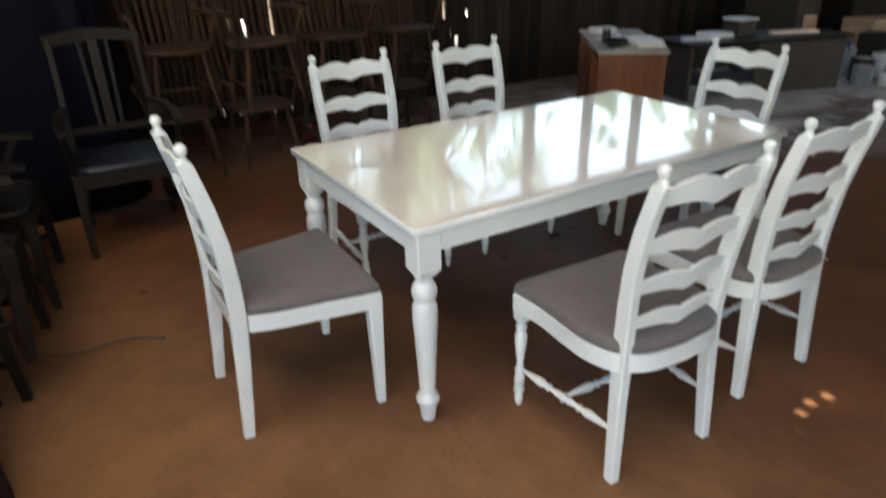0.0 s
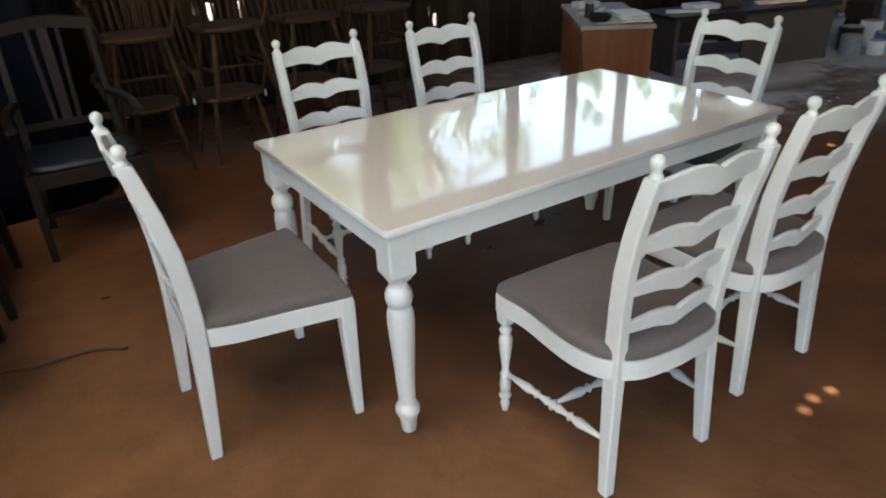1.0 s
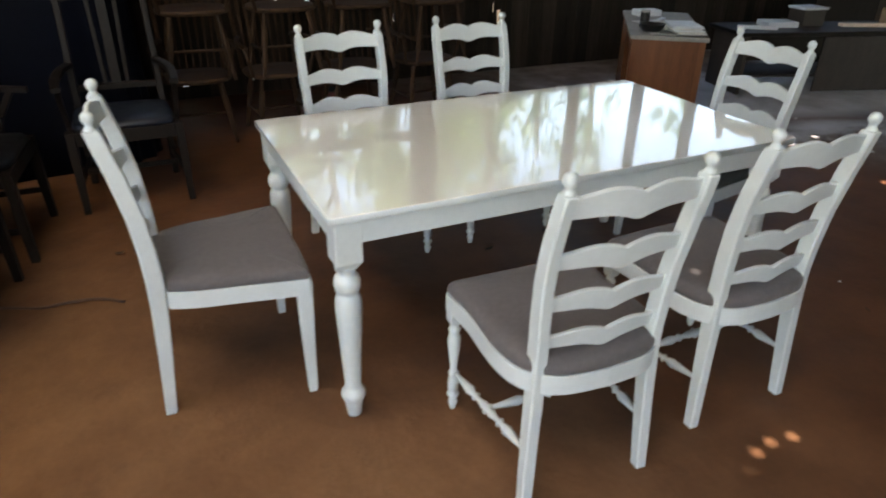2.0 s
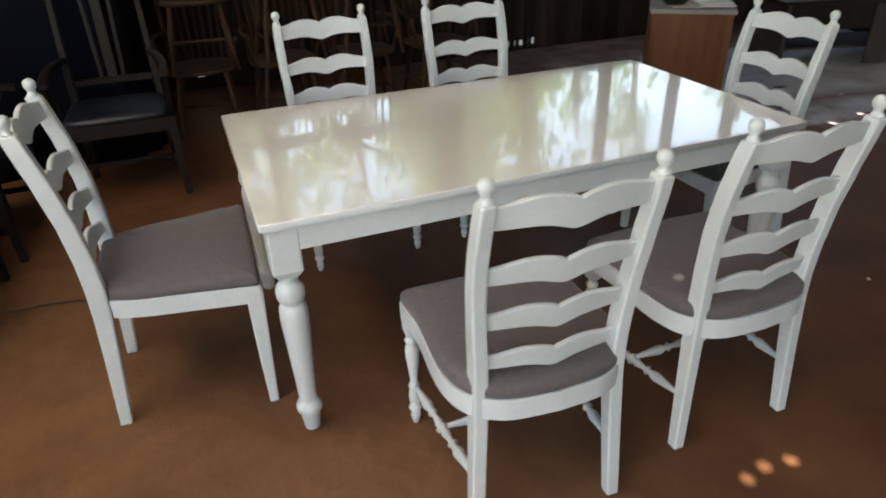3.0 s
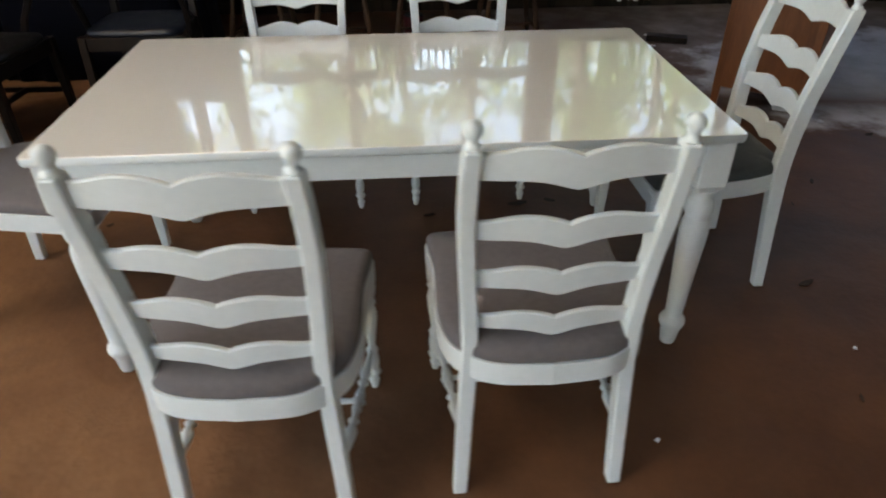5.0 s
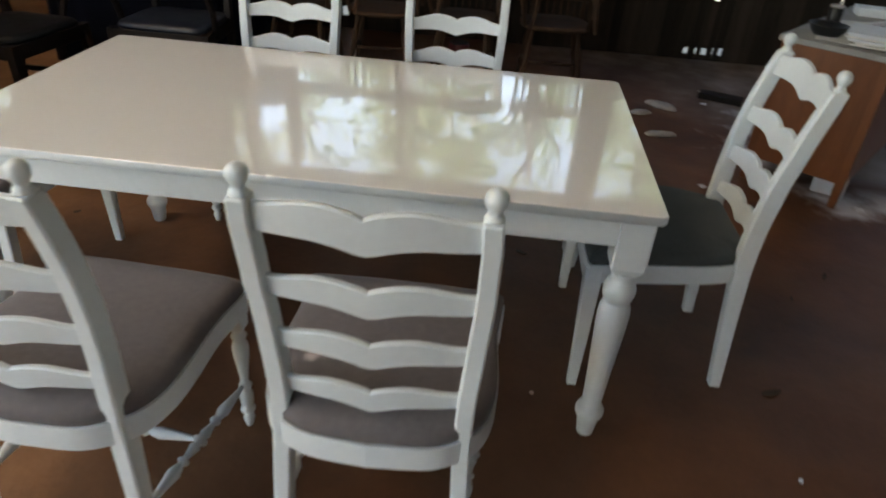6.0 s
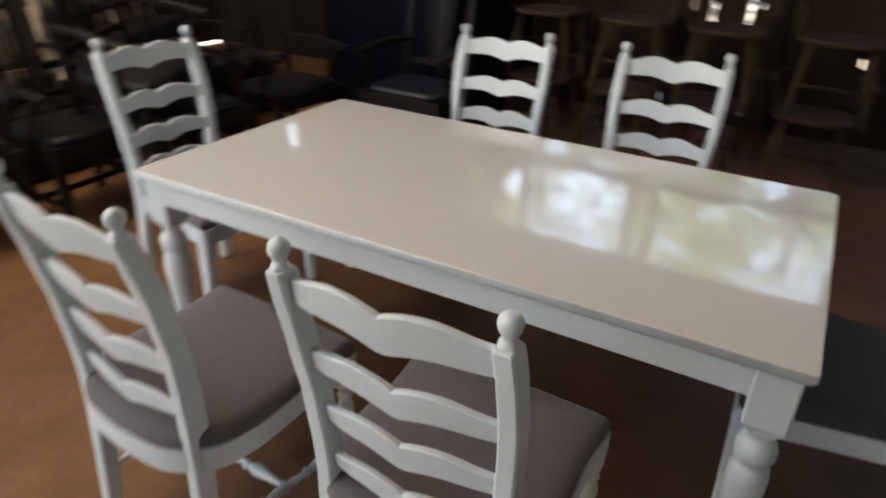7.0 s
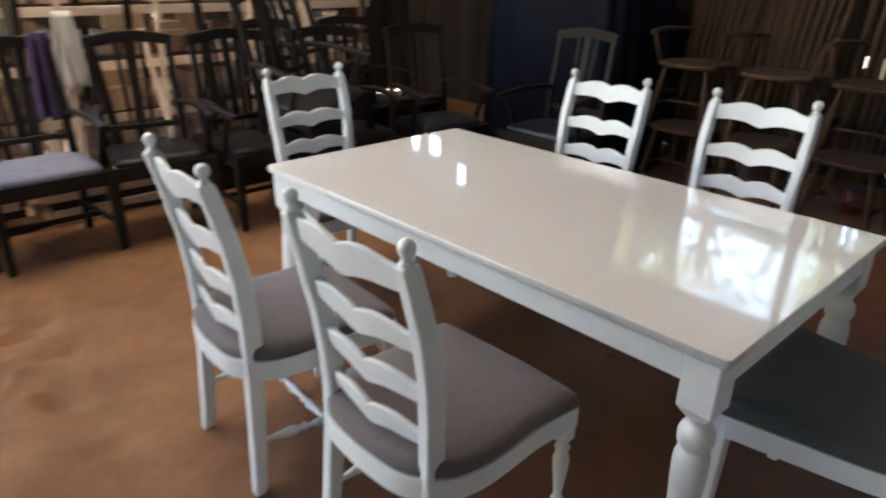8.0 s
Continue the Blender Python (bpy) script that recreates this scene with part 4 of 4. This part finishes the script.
# ---- low bench and far clutter ----
def build_bench():
    m = Matrix.Translation((5.70, 2.75, 0)) @ Matrix.Rotation(math.atan2(-0.52, 1.85), 4, "Z")
    bench = thing("work_bench", "long low dark wooden work bench", "bench", m=m)
    part("top", boxed((0, 0, 0.545), (2.0, 0.60, 0.035), 0.005), DARK_WOOD, bench)
    for s in (-1, 1):
        part("end_panel", boxed((s * 0.93, 0, 0.264), (0.04, 0.55, 0.528), 0.004), BENCH_WOOD, bench)
    part("front_board", boxed((0, -0.265, 0.42), (1.82, 0.025, 0.21), 0.004), DARK_WOOD, bench)
    part("front_panel", boxed((0.36, -0.285, 0.265), (1.06, 0.018, 0.50), 0.004), BENCH_WOOD, bench)
    part("shelf", boxed((0, 0, 0.16), (1.82, 0.5, 0.022), 0.004), BENCH_WOOD, bench)
    rnd = random.Random(9)
    for x, y, s, mat, name, label in ((-0.45, 0.05, (0.30, 0.22, 0.05), WHITE_PLASTIC, "tray", "white plastic tray on the dark bench"),                                       (0.45, -0.05, (0.55, 0.09, 0.03), PALE_TIMBER, "plank", "short pale plank on the dark bench"), (-0.75, -0.1, (0.35, 0.06, 0.03), WHITE_PLASTIC, "metal_bar", "bright metal bar on the dark bench"),
                                      (0.78, 0.1, (0.10, 0.10, 0.15), CARD, "carton", "small brown carton on the dark bench")):
        ob = part(name, boxed((0, 0, s[2] / 2), s, 0.006), mat)
        ob.matrix_basis = m @ pose(x, y, 0.5635, 0, 0, rnd.uniform(-25, 25))
        tagged(ob, label, name.replace("_", " "))
    build_lidded_box(m @ pose(-0.12, 0.10, 0.5635, 0, 0, 8), (0.25, 0.20, 0.17), "dark brown box with a white lid on the dark bench")


def build_lidded_box(m, s, label):
    ob = thing("box", label, "box", m=m)
    part("body", boxed((0, 0, s[2] / 2 - 0.01), (s[0], s[1], s[2] - 0.02), 0.005), BENCH_WOOD, ob)
    part("lid", boxed((0, 0, s[2] - 0.010), (s[0] + 0.03, s[1] + 0.03, 0.020), 0.005), WHITE_PLASTIC, ob, "white lid")


def build_pail(m, mat, label, group):
    pail = thing("pail", label, "pail", group, m)
    part("body", turned([(0, 0.11), (0.004, 0.115), (0.28, 0.145), (0.30, 0.150), (0.302, 0.142), (0.05, 0.115), (0.04, 0.01)], segments=20), mat, pail)
    part("handle", tube([(0.15 * math.cos(a), 0.02, 0.28 + 0.12 * math.sin(a)) for a in (math.pi * i / 12 for i in range(13))], 0.004, 6), BLACK_IRON, pail)


def build_far_clutter():
    rnd = random.Random(21)
    for x, y, mat, label in ((7.25, 2.62, GREY_PLASTIC, "blue-grey plastic pail standing on the dusty floor"), (7.75, 2.95, BLUE_PLASTIC, "blue plastic pail standing on the dusty floor"), (8.5, 2.5, GREY_PLASTIC, "blue-grey plastic pail standing on the dusty floor"),
                             (8.1, 3.3, GREY_PLASTIC, "blue-grey plastic pail standing on the dusty floor"), (9.2, 2.7, WHITE_PLASTIC, "white plastic pail standing on the dusty floor")):
        build_pail(pose(x, y, 0, 0, 0, rnd.uniform(0, 360)), mat, label, "pails at the east end")
    for x, y, s, mat, label in ((7.5, 3.0, (0.5, 0.35, 0.34), BLACK_IRON, "dark metal box on the dusty floor"), (7.9, 2.6, (0.38, 0.3, 0.42), DARK_WOOD, "dark wooden crate on the dusty floor"), (8.7, 3.1, (0.6, 0.4, 0.5), CARD, "brown carton on the dusty floor"),
                                (8.3, 2.85, (0.42, 0.32, 0.2), WHITE_PLASTIC, "white carton on the dusty floor"), (9.0, 3.4, (0.9, 0.5, 0.8), DARK_WOOD, "dark wooden crate on the dusty floor"), (7.0, 3.6, (0.7, 0.5, 0.85), DARK_WOOD, "dark wooden crate on the dusty floor"),
                                (8.0, 4.0, (1.1, 0.5, 1.1), BEAM_WOOD, "dark wooden crate on the dusty floor")):
        crate = thing("crate", label, "box", "crates and cartons at the east end", pose(x, y, 0, 0, 0, rnd.uniform(-25, 25)))
        part("body", boxed((0, 0, s[2] / 2 - 0.01), (s[0], s[1], s[2] - 0.02), 0.006), mat, crate)
        part("lid", boxed((0, 0, s[2] - 0.010), (s[0] + 0.015, s[1] + 0.015, 0.020), 0.004), mat, crate)
    for x, y, r, h, mat, label in ((6.85, 2.15, 0.10, 0.20, GREY_PLASTIC, "blue-grey tin standing on the sawdust"), (7.05, 1.98, 0.08, 0.14, WHITE_PLASTIC, "small white tin standing on the sawdust"), (7.12, 2.30, 0.12, 0.24, BLACK_IRON, "black tin standing on the sawdust"),
                                   (7.35, 2.05, 0.10, 0.18, BLUE_PLASTIC, "blue tin standing on the sawdust"), (7.50, 2.28, 0.11, 0.26, WHITE_PLASTIC, "small white tin standing on the sawdust"), (7.70, 1.95, 0.09, 0.16, BLACK_IRON, "black tin standing on the sawdust"), (6.62, 2.42, 0.07, 0.13, BLACK_IRON, "black tin standing on the sawdust")):
        tin = thing("tin", label, "tin", "tins at the east end", pose(x, y, 0))
        part("body", turned([(0, r * 0.94), (0.004, r), (h - 0.01, r), (h, r * 1.03), (h + 0.004, r)], segments=18), mat, tin)
        part("lid", turned([(h + 0.004, r * 0.9), (h + 0.012, r * 0.9), (h + 0.014, r * 0.82)], segments=18), GREY_TOP, tin)
    can = thing("can", "small red can standing by the wall", "can", m=pose(1.10, 3.72, 0))
    part("body", turned([(0, 0.075), (0.004, 0.08), (0.15, 0.08), (0.155, 0.076)], segments=20), RED_PAINT, can)
    part("lid", turned([(0.155, 0.074), (0.162, 0.074), (0.164, 0.06)], segments=20), BLACK_IRON, can)


# ---- west side ----
def build_rack():
    m = pose(-3.05, 0.55, 0)
    rack = thing("storage_rack", "rough timber storage rack crowded with blanks and cushions", "rack", m=m)
    for x in (-0.35, 0.35):
        for y in (-2.3, -0.8, 0.7, 1.9):
            part("post", post([(x, y, 0, 0.06, 0.06), (x, y, 1.9, 0.06, 0.06)]), BEAM_WOOD, rack)
    levels = (0.12, 0.50, 0.86, 1.22)
    for z, deep in zip(levels, (0.78, 0.70, 0.60, 0.52)):
        part("shelf", boxed((deep / 2 - 0.39, -0.2, z), (deep, 4.35, 0.030), 0.004), BEAM_WOOD, rack)
    for z in (0.47, 0.83, 1.19):
        part("rail", boxed((0.35, -0.2, z), (0.03, 4.35, 0.06), 0.003), PALE_TIMBER, rack)
    rnd = random.Random(33)
    kinds = [("timber_blank", PALE_TIMBER, "pale sawn timber blank stored on the rack", "timber"), ("carton", CARD, "brown carton stored on the rack", "box"), ("cushion", CREAM_CLOTH, "cream padded cushion stored on the rack", "cushion"),
             ("timber_blank", CARD, "brown timber blank stored on the rack", "timber")]
    for z in levels:
        y = -2.25
        while y < 1.85:
            name, mat, label, cat = kinds[rnd.choice((0, 0, 1, 2, 2, 3))]
            w = rnd.uniform(0.10, 0.27)
            base = z + 0.016
            stack = rnd.choice((2, 3, 4, 5))
            for k in range(stack):
                h = rnd.uniform(0.04, 0.09) if name != "carton" else rnd.uniform(0.10, 0.16)
                if base + h > z + 0.33:
                    break
                bm = boxed((0, 0, h / 2), (rnd.uniform(0.40, 0.62), w * rnd.uniform(0.8, 1.0), h), 0.025 if name == "cushion" else 0.004)
                ob = part(name, bm, mat)
                ob.matrix_basis = m @ pose(rnd.uniform(-0.02, 0.06), y + w / 2, base, 0, 0, rnd.uniform(-9, 9))
                tagged(ob, label, cat, "goods on the rack")
                base += h + 0.001
            y += w + rnd.uniform(0.005, 0.05)


def build_planks():
    """Dark and pale strips of timber leaning against the storage rack."""
    rnd = random.Random(61)
    for i in range(26):
        y = -1.5 + 3.4 * i / 25 + rnd.uniform(-0.06, 0.06)
        h, w = rnd.uniform(1.0, 1.7), rnd.uniform(0.025, 0.06)
        lean, side = rnd.uniform(5, 9), rnd.uniform(-8, 8)
        dark = i % 5 > 1
        ob = part("plank", boxed((0, 0, h / 2), (0.022, w, h), 0.003), DARK_WOOD if dark else PALE_TIMBER)
        ob.matrix_basis = pose(-2.56 + 0.02 * (i % 2), y, 0.004, side, -lean, 0)
        tagged(ob, "black-stained timber strip leaning on the rack" if dark else "pale timber strip leaning on the rack", "plank", "planks leaning on the rack")


def build_timber_piles():
    """Boards in low piles behind the black chairs, mostly pale to the south; black-stained ones to the north added to
    darken the shaded floor.
    """
    rnd = random.Random(88)
    for y, long, layers, pale in ((-0.95, 0.95, 5, 0.6), (0.05, 0.95, 6, 0.6), (1.20, 1.10, 7, 0.0), (2.35, 0.95, 8, 0.0)):
        for z in range(layers):
            for x in (-2.36, -2.13):
                light = rnd.random() < pale
                ob = part("timber", boxed((0, 0, 0.024), (0.19, long * rnd.uniform(0.85, 1.0), 0.047), 0.003), rnd.choice((PALE_TIMBER, CARD)) if light else DARK_WOOD)
                ob.matrix_basis = pose(x + rnd.uniform(-0.012, 0.012), y + rnd.uniform(-0.03, 0.03), z * 0.0482, 0, 0, rnd.uniform(-1.6, 1.6))
                tagged(ob, ("pale sawn" if light else "black-stained") + " board added to a low pile", "timber", "boards piled by the rack")


def build_tarp():
    """A tall stack under a dark blue sheet that hangs in folds."""
    bm = bmesh.new()
    k = 72
    loops = []
    for z, s in ((0.0, 1.06), (0.25, 1.04), (0.6, 1.02), (1.0, 1.0), (1.45, 0.97), (1.66, 0.93), (1.72, 0.80), (1.74, 0.5), (1.745, 0.1)):
        loop = []
        for i in range(k):
            a = 2 * math.pi * i / k
            c, q = math.cos(a), math.sin(a)
            fold = 1 + (0.05 * noise.noise(Vector((c * 4, q * 4, z * 0.35))) + 0.02 * math.sin(a * 17 + z)) * (1.0 if z < 1.7 else 0.3)
            loop.append(Vector((0.66 * s * fold * math.copysign(abs(c) ** 0.45, c), 0.48 * s * fold * math.copysign(abs(q) ** 0.45, q), z + 0.02 * noise.noise(Vector((c * 3, q * 3, 5.0))) * (z > 1.5))))
        loops.append(loop)
    rings(bm, loops, smooth=True)
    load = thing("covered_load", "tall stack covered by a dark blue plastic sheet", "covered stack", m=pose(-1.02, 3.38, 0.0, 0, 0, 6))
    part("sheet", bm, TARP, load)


def build_cloth(name, label, m, w, h, mat, seed):
    """A cloth hanging in folds from its top edge."""
    bm = bmesh.new()
    rows, cols = 10, 18
    front, back = [], []
    for j in range(rows + 1):
        z = -h * j / rows
        pinch = 0.55 + 0.45 * (j / rows) ** 0.7
        loop = []
        for i in range(cols + 1):
            u = i / cols - 0.5
            loop.append((u * w * pinch, 0.03 * math.sin(u * 19 + seed) * (0.4 + j / rows) + 0.03 * noise.noise(Vector((u * 4, z * 3, seed))), z))
        front.append([Vector((x, y - 0.004, q)) for x, y, q in loop] + [Vector((x, y + 0.004, q)) for x, y, q in reversed(loop)])
    rings(bm, front, smooth=True)
    ob = part(name, bm, mat)
    ob.matrix_basis = m
    tagged(ob, label, "cloth")


def build_litter():
    rnd = random.Random(5)
    cable = part("cable", tube([(p.x, p.y, 0.006) for p in spline([(-1.9, 1.18, 0), (-1.45, 1.32, 0), (-1.15, 1.30, 0), (-0.95, 1.22, 0), (-0.85, 1.22, 0), (-0.72, 1.20, 0), (-0.62, 1.13, 0)], 6)], 0.006, 6), CABLE)
    tagged(cable, "thin brown cable lying on the earth floor", "cable")
    spots = [(2.445, 0.321, 0.07, 20), (2.308, -0.249, 0.035, 70), (1.47, 1.0, 0.09, 10), (1.62, 1.02, 0.05, -25), (-0.30, 0.95, 0.03, 40), (-0.62, 1.62, 0.04, 0), (2.9, 1.1, 0.05, 60), (3.5, 1.6, 0.05, 15), (3.9, 1.9, 0.08, 33), (2.7, 0.9, 0.03, 80), (4.3, 2.3, 0.10, -20), (1.07, 0.93, 0.05, 15)]
    for x, y, s, turn in spots:
        bm = bmesh.new()
        n = 7
        rings(bm, [[Vector((s * (i / n - 0.5), w * s * 0.16 * math.sin(math.pi * (0.08 + 0.84 * i / n)), 0.002 + 0.10 * s * abs(i / n - 0.5) + h)) for w, h in ((-1, 0), (1, 0.003), (1, 0.006), (-1, 0.003))] for i in range(n + 1)])
        ob = part("dry_leaf", bm, LEAF_LITTER)
        ob.matrix_basis = pose(x, y, 0, 0, 0, turn)
        tagged(ob, "dry dark leaf curled on the earth floor", "leaf", "litter on the floor")
    for i in range(26):
        x, y = rnd.uniform(2.3, 5.2), rnd.uniform(1.0, 3.6)
        if i > 20:
            x, y = rnd.uniform(1.6, 2.9), rnd.uniform(-0.9, 0.2)
        s = rnd.uniform(0.012, 0.05) if i < 20 else 0.012
        bm = bmesh.new()
        n = 5
        loops = []
        for a in range(n + 1):
            loops.append([Vector((s * (a / n - 0.5), s * 0.5 * q + 0.2 * s * noise.noise(Vector((a, q, i))), 0.003 + 0.25 * s * abs(noise.noise(Vector((a * 0.6, q, i * 2.0)))) + h)) for q, h in ((-1, 0), (0, 0.002), (1, 0), (1, 0.003), (0, 0.006), (-1, 0.003))])
        rings(bm, loops)
        ob = part("scrap", bm, rnd.choice((WHITE_PLASTIC, PAPER, PALE_TIMBER)))
        ob.matrix_basis = pose(x, y, 0, 0, 0, rnd.uniform(0, 360))
        tagged(ob, "small pale scrap lying on the dusty floor", "scrap", "litter on the floor")


def build_offcuts():
    """Pale shavings and a dark offcut lying between the table and the north wall."""
    for x, y, w, d, h, turn, seed in ((2.47, 2.60, 0.20, 0.09, 0.022, 8, 1), (2.56, 3.15, 0.24, 0.11, 0.030, -38, 2), (2.40, 2.98, 0.16, 0.09, 0.018, 20, 3)):
        bm = bmesh.new()
        k = 18
        loops = []
        for q, z in ((1.0, 0.0), (0.93, 0.35), (0.72, 0.75), (0.4, 0.95), (0.1, 1.0)):
            loops.append([Vector((w / 2 * q * c * (1 + 0.25 * noise.noise(Vector((c * 2, r * 2, seed * 7.0)))), d / 2 * q * r * (1 + 0.25 * noise.noise(Vector((c * 2, r * 2, seed * 5.0)))), h * z * (1 + 0.4 * noise.noise(Vector((c * 3, r * 3, z + seed)))))) for c, r in ((math.cos(2 * math.pi * i / k), math.sin(2 * math.pi * i / k)) for i in range(k))])
        rings(bm, loops, smooth=True)
        ob = part("shaving_heap", bm, GREY_TOP)
        ob.matrix_basis = pose(x, y, 0, 0, 0, turn)
        tagged(ob, "small heap of pale wood shavings on the floor", "shavings", "heaps of shavings")
    ob = part("offcut", boxed((0, 0, 0.022), (0.30, 0.11, 0.044), 0.004), DARK_WOOD)
    ob.matrix_basis = pose(3.02, 3.40, 0, 0, 0, -22)
    tagged(ob, "dark timber offcut lying on the floor", "timber")


# ---- trees outside ----
def build_tree(x, y, h, spread, seed, leaves):
    rnd = random.Random(seed)
    tree = thing("tree", "leafy green tree outside the barn", "tree", "trees north of the barn", pose(x, y, -0.06))
    bm = bmesh.new()
    trunk = spline([(0, 0, 0), (0.08, 0.03, h * 0.3), (-0.05, 0.05, h * 0.6), (0.05, 0, h * 0.9)], 6)
    rings(bm, [[p + Vector(((0.13 - 0.10 * i / len(trunk)) * math.cos(a), (0.13 - 0.10 * i / len(trunk)) * math.sin(a), 0)) for a in (2 * math.pi * k / 10 for k in range(10))] for i, p in enumerate(trunk)], smooth=True)
    limbs = []
    for i in range(9):
        z = h * rnd.uniform(0.3, 0.85)
        a = rnd.uniform(0, 2 * math.pi)
        tip = Vector((math.cos(a) * spread * rnd.uniform(0.5, 0.9), math.sin(a) * spread * rnd.uniform(0.5, 0.9), z + rnd.uniform(0.2, 0.9)))
        lathe(bm, [(0, 0.045), ((tip - Vector((0, 0, z))).length, 0.012)], between((0, 0, z), tip), 7)
        limbs += [tip, tip * 0.6 + Vector((0, 0, z * 0.4))]
    limbs.append(Vector((0, 0, h)))
    part("trunk", bm, BARK, tree)
    clumps = [c + Vector((rnd.gauss(0, 0.12 + 0.2 * spread), rnd.gauss(0, 0.12 + 0.2 * spread), rnd.gauss(0, 0.32))) for c in limbs for k in range(4)]
    verts, faces = [], []
    for i in range(leaves):
        c = rnd.choice(clumps) + Vector((rnd.gauss(0, 0.10), rnd.gauss(0, 0.10), rnd.gauss(0, 0.13)))
        q = Euler((rnd.uniform(-1.2, 1.2), rnd.uniform(-1.2, 1.2), rnd.uniform(0, 6.28))).to_matrix()
        s = rnd.uniform(0.05, 0.11) * (1.6 if y > 12 else 1.0)
        b = len(verts)
        verts += [c + q @ Vector(p) for p in ((-s, 0, 0), (0, -s * 0.45, 0.01), (s, 0, 0), (0, s * 0.45, 0.01))]
        faces.append((b, b + 1, b + 2, b + 3))
    me = bpy.data.meshes.new("crown")
    me.from_pydata(verts, [], faces)
    me.materials.append(LEAVES)
    ob = new("crown", me)
    ob.parent = tree


# ---- build ----
build_ground()
build_floor()
build_ceiling()
build_walls()
build_table()
build_chair("side", "white ladder-back side chair with grey linen seat at the table", LINEN, pose(0.588, -0.523, 0, 0, 0, -3), 1)
build_chair("side", "white ladder-back side chair with grey linen seat at the table", LINEN, pose(1.278, -0.466, 0, 0, 0, 0.5), 2)
build_chair("side", "white ladder-back side chair with grey linen seat at the table", LINEN, pose(0.525, 1.480, 0, 0, 0, 181.3), 3)
build_chair("side", "white ladder-back side chair with grey linen seat at the table", LINEN, pose(1.2405, 1.502, 0, 0, 0, 181.5), 4)
build_chair("end", "white ladder-back end chair with square grey linen seat", LINEN, pose(-0.500, 0.527, 0, 0, 0, -91.6), 5)
build_chair("end", "white ladder-back end chair with square charcoal linen seat", CHARCOAL, pose(2.262, 0.545, 0, 0, 0, 90.6), 6)

build_desk()
build_bench()
first = build_windsor(pose(0.02, 3.34, 0, 0, 0, 176))
for x, y, z, turn in ((0.58, 3.32, 0, 184), (1.16, 3.30, 0, 178), (1.77, 3.34, 0, 182), (0.05, 3.30, 0.452, 178), (0.64, 3.27, 0.452, 183), (1.20, 3.25, 0.452, 179), (1.81, 3.28, 0.452, 181)):
    copy_thing(first, pose(x, y, z, 0, 0, turn))
BLACK_CHAIR = "black-stained wooden armchair with a leather seat"
dark = build_dark_chair(pose(-1.845, 0.171, 0, 0, 0, -98.8), DARK_LEATHER, BLACK_CHAIR)
for x, y, turn in ((-1.70, 0.72, -88), (-1.552, 1.344, -100.4), (-1.42, 2.02, -96), (-2.34, 1.34, -82), (-2.28, 2.02, -92), (-1.96, -1.10, -84)):
    copy_thing(dark, pose(x, y, 0, 0, 0, turn))
# a second layer, nested askew on the arms of the chairs below
for x, y, z, rx, ry, turn in ((-2.30, 1.66, 0.28, 5, 8, -84), (-1.60, 1.06, 0.28, -4, 10, -76)):
    copy_thing(dark, pose(x, y, z, rx, ry, turn))
build_dark_chair(pose(-0.485, 2.665, 0, 0, 0, 180), NAVY_LEATHER, "black-stained wooden armchair with a navy leather seat")
build_dark_chair(pose(-1.88, -0.46, 0, 0, 0, -90), BLUE_CLOTH, "black-stained wooden armchair with a pale blue seat")
build_rack()
build_planks()
build_timber_piles()
build_tarp()
build_cloth("sack", "white cloth sack hung from the storage rack", pose(-2.60, 0.02, 1.20, 0, 0, 92), 0.20, 0.48, WHITE_CLOTH, 1.0)
build_cloth("cloth", "purple cloth hung over a black-stained chair", pose(-1.935, -0.28, 1.13, 0, 0, 85), 0.18, 0.46, PURPLE_CLOTH, 4.0)
build_far_clutter()
build_litter()
build_offcuts()
# slender trees with gaps of sky between
TREES = ((-2.9, 8.0, 5.6, 0.75, 3000), (-5.5, 9.0, 5.5, 1.6, 2400), (0.3, 14.5, 8.0, 0.9, 3200), (2.9, 14.5, 6.0, 1.2, 3400), (5.7, 14.5, 7.6, 0.9, 4500), (8.4, 14.0, 6.2, 1.2, 4500), (-7.5, 14.0, 8.5, 2.2, 3000),
         (16.0, 14.5, 6.2, 0.9, 3000), (21.0, 15.0, 7.5, 1.6, 4000), (4.2, 8.4, 5.2, 0.45, 1500), (5.6, 8.8, 5.2, 0.5, 900), (6.9, 9.2, 5.2, 0.5, 900), (8.4, 9.4, 5.4, 0.6, 1000), (1.1, 9.2, 5.8, 0.5, 900),
         (-0.5, 9.8, 6.0, 0.5, 900), (2.3, 10.4, 5.0, 0.5, 900), (-1.15, 6.6, 4.3, 0.55, 620), (0.35, 6.4, 4.6, 0.6, 520), (1.9, 6.7, 4.4, 0.6, 460), (3.3, 6.5, 4.8, 0.7, 400), (4.5, 6.9, 4.6, 0.6, 360), (-2.4, 6.5, 4.6, 0.5, 600), (7.4, 12.2, 6.4, 1.0, 1200), (-0.9, 13.0, 6.4, 1.0, 1200), (3.3, 9.0, 4.8, 0.4, 800), (0.3, 11.2, 5.4, 0.6, 900), (-1.6, 11.0, 5.2, 0.7, 900))
for i, (x, y, h, s, leaves) in enumerate(TREES):
    build_tree(x, y, h, s, 50 + i, leaves)
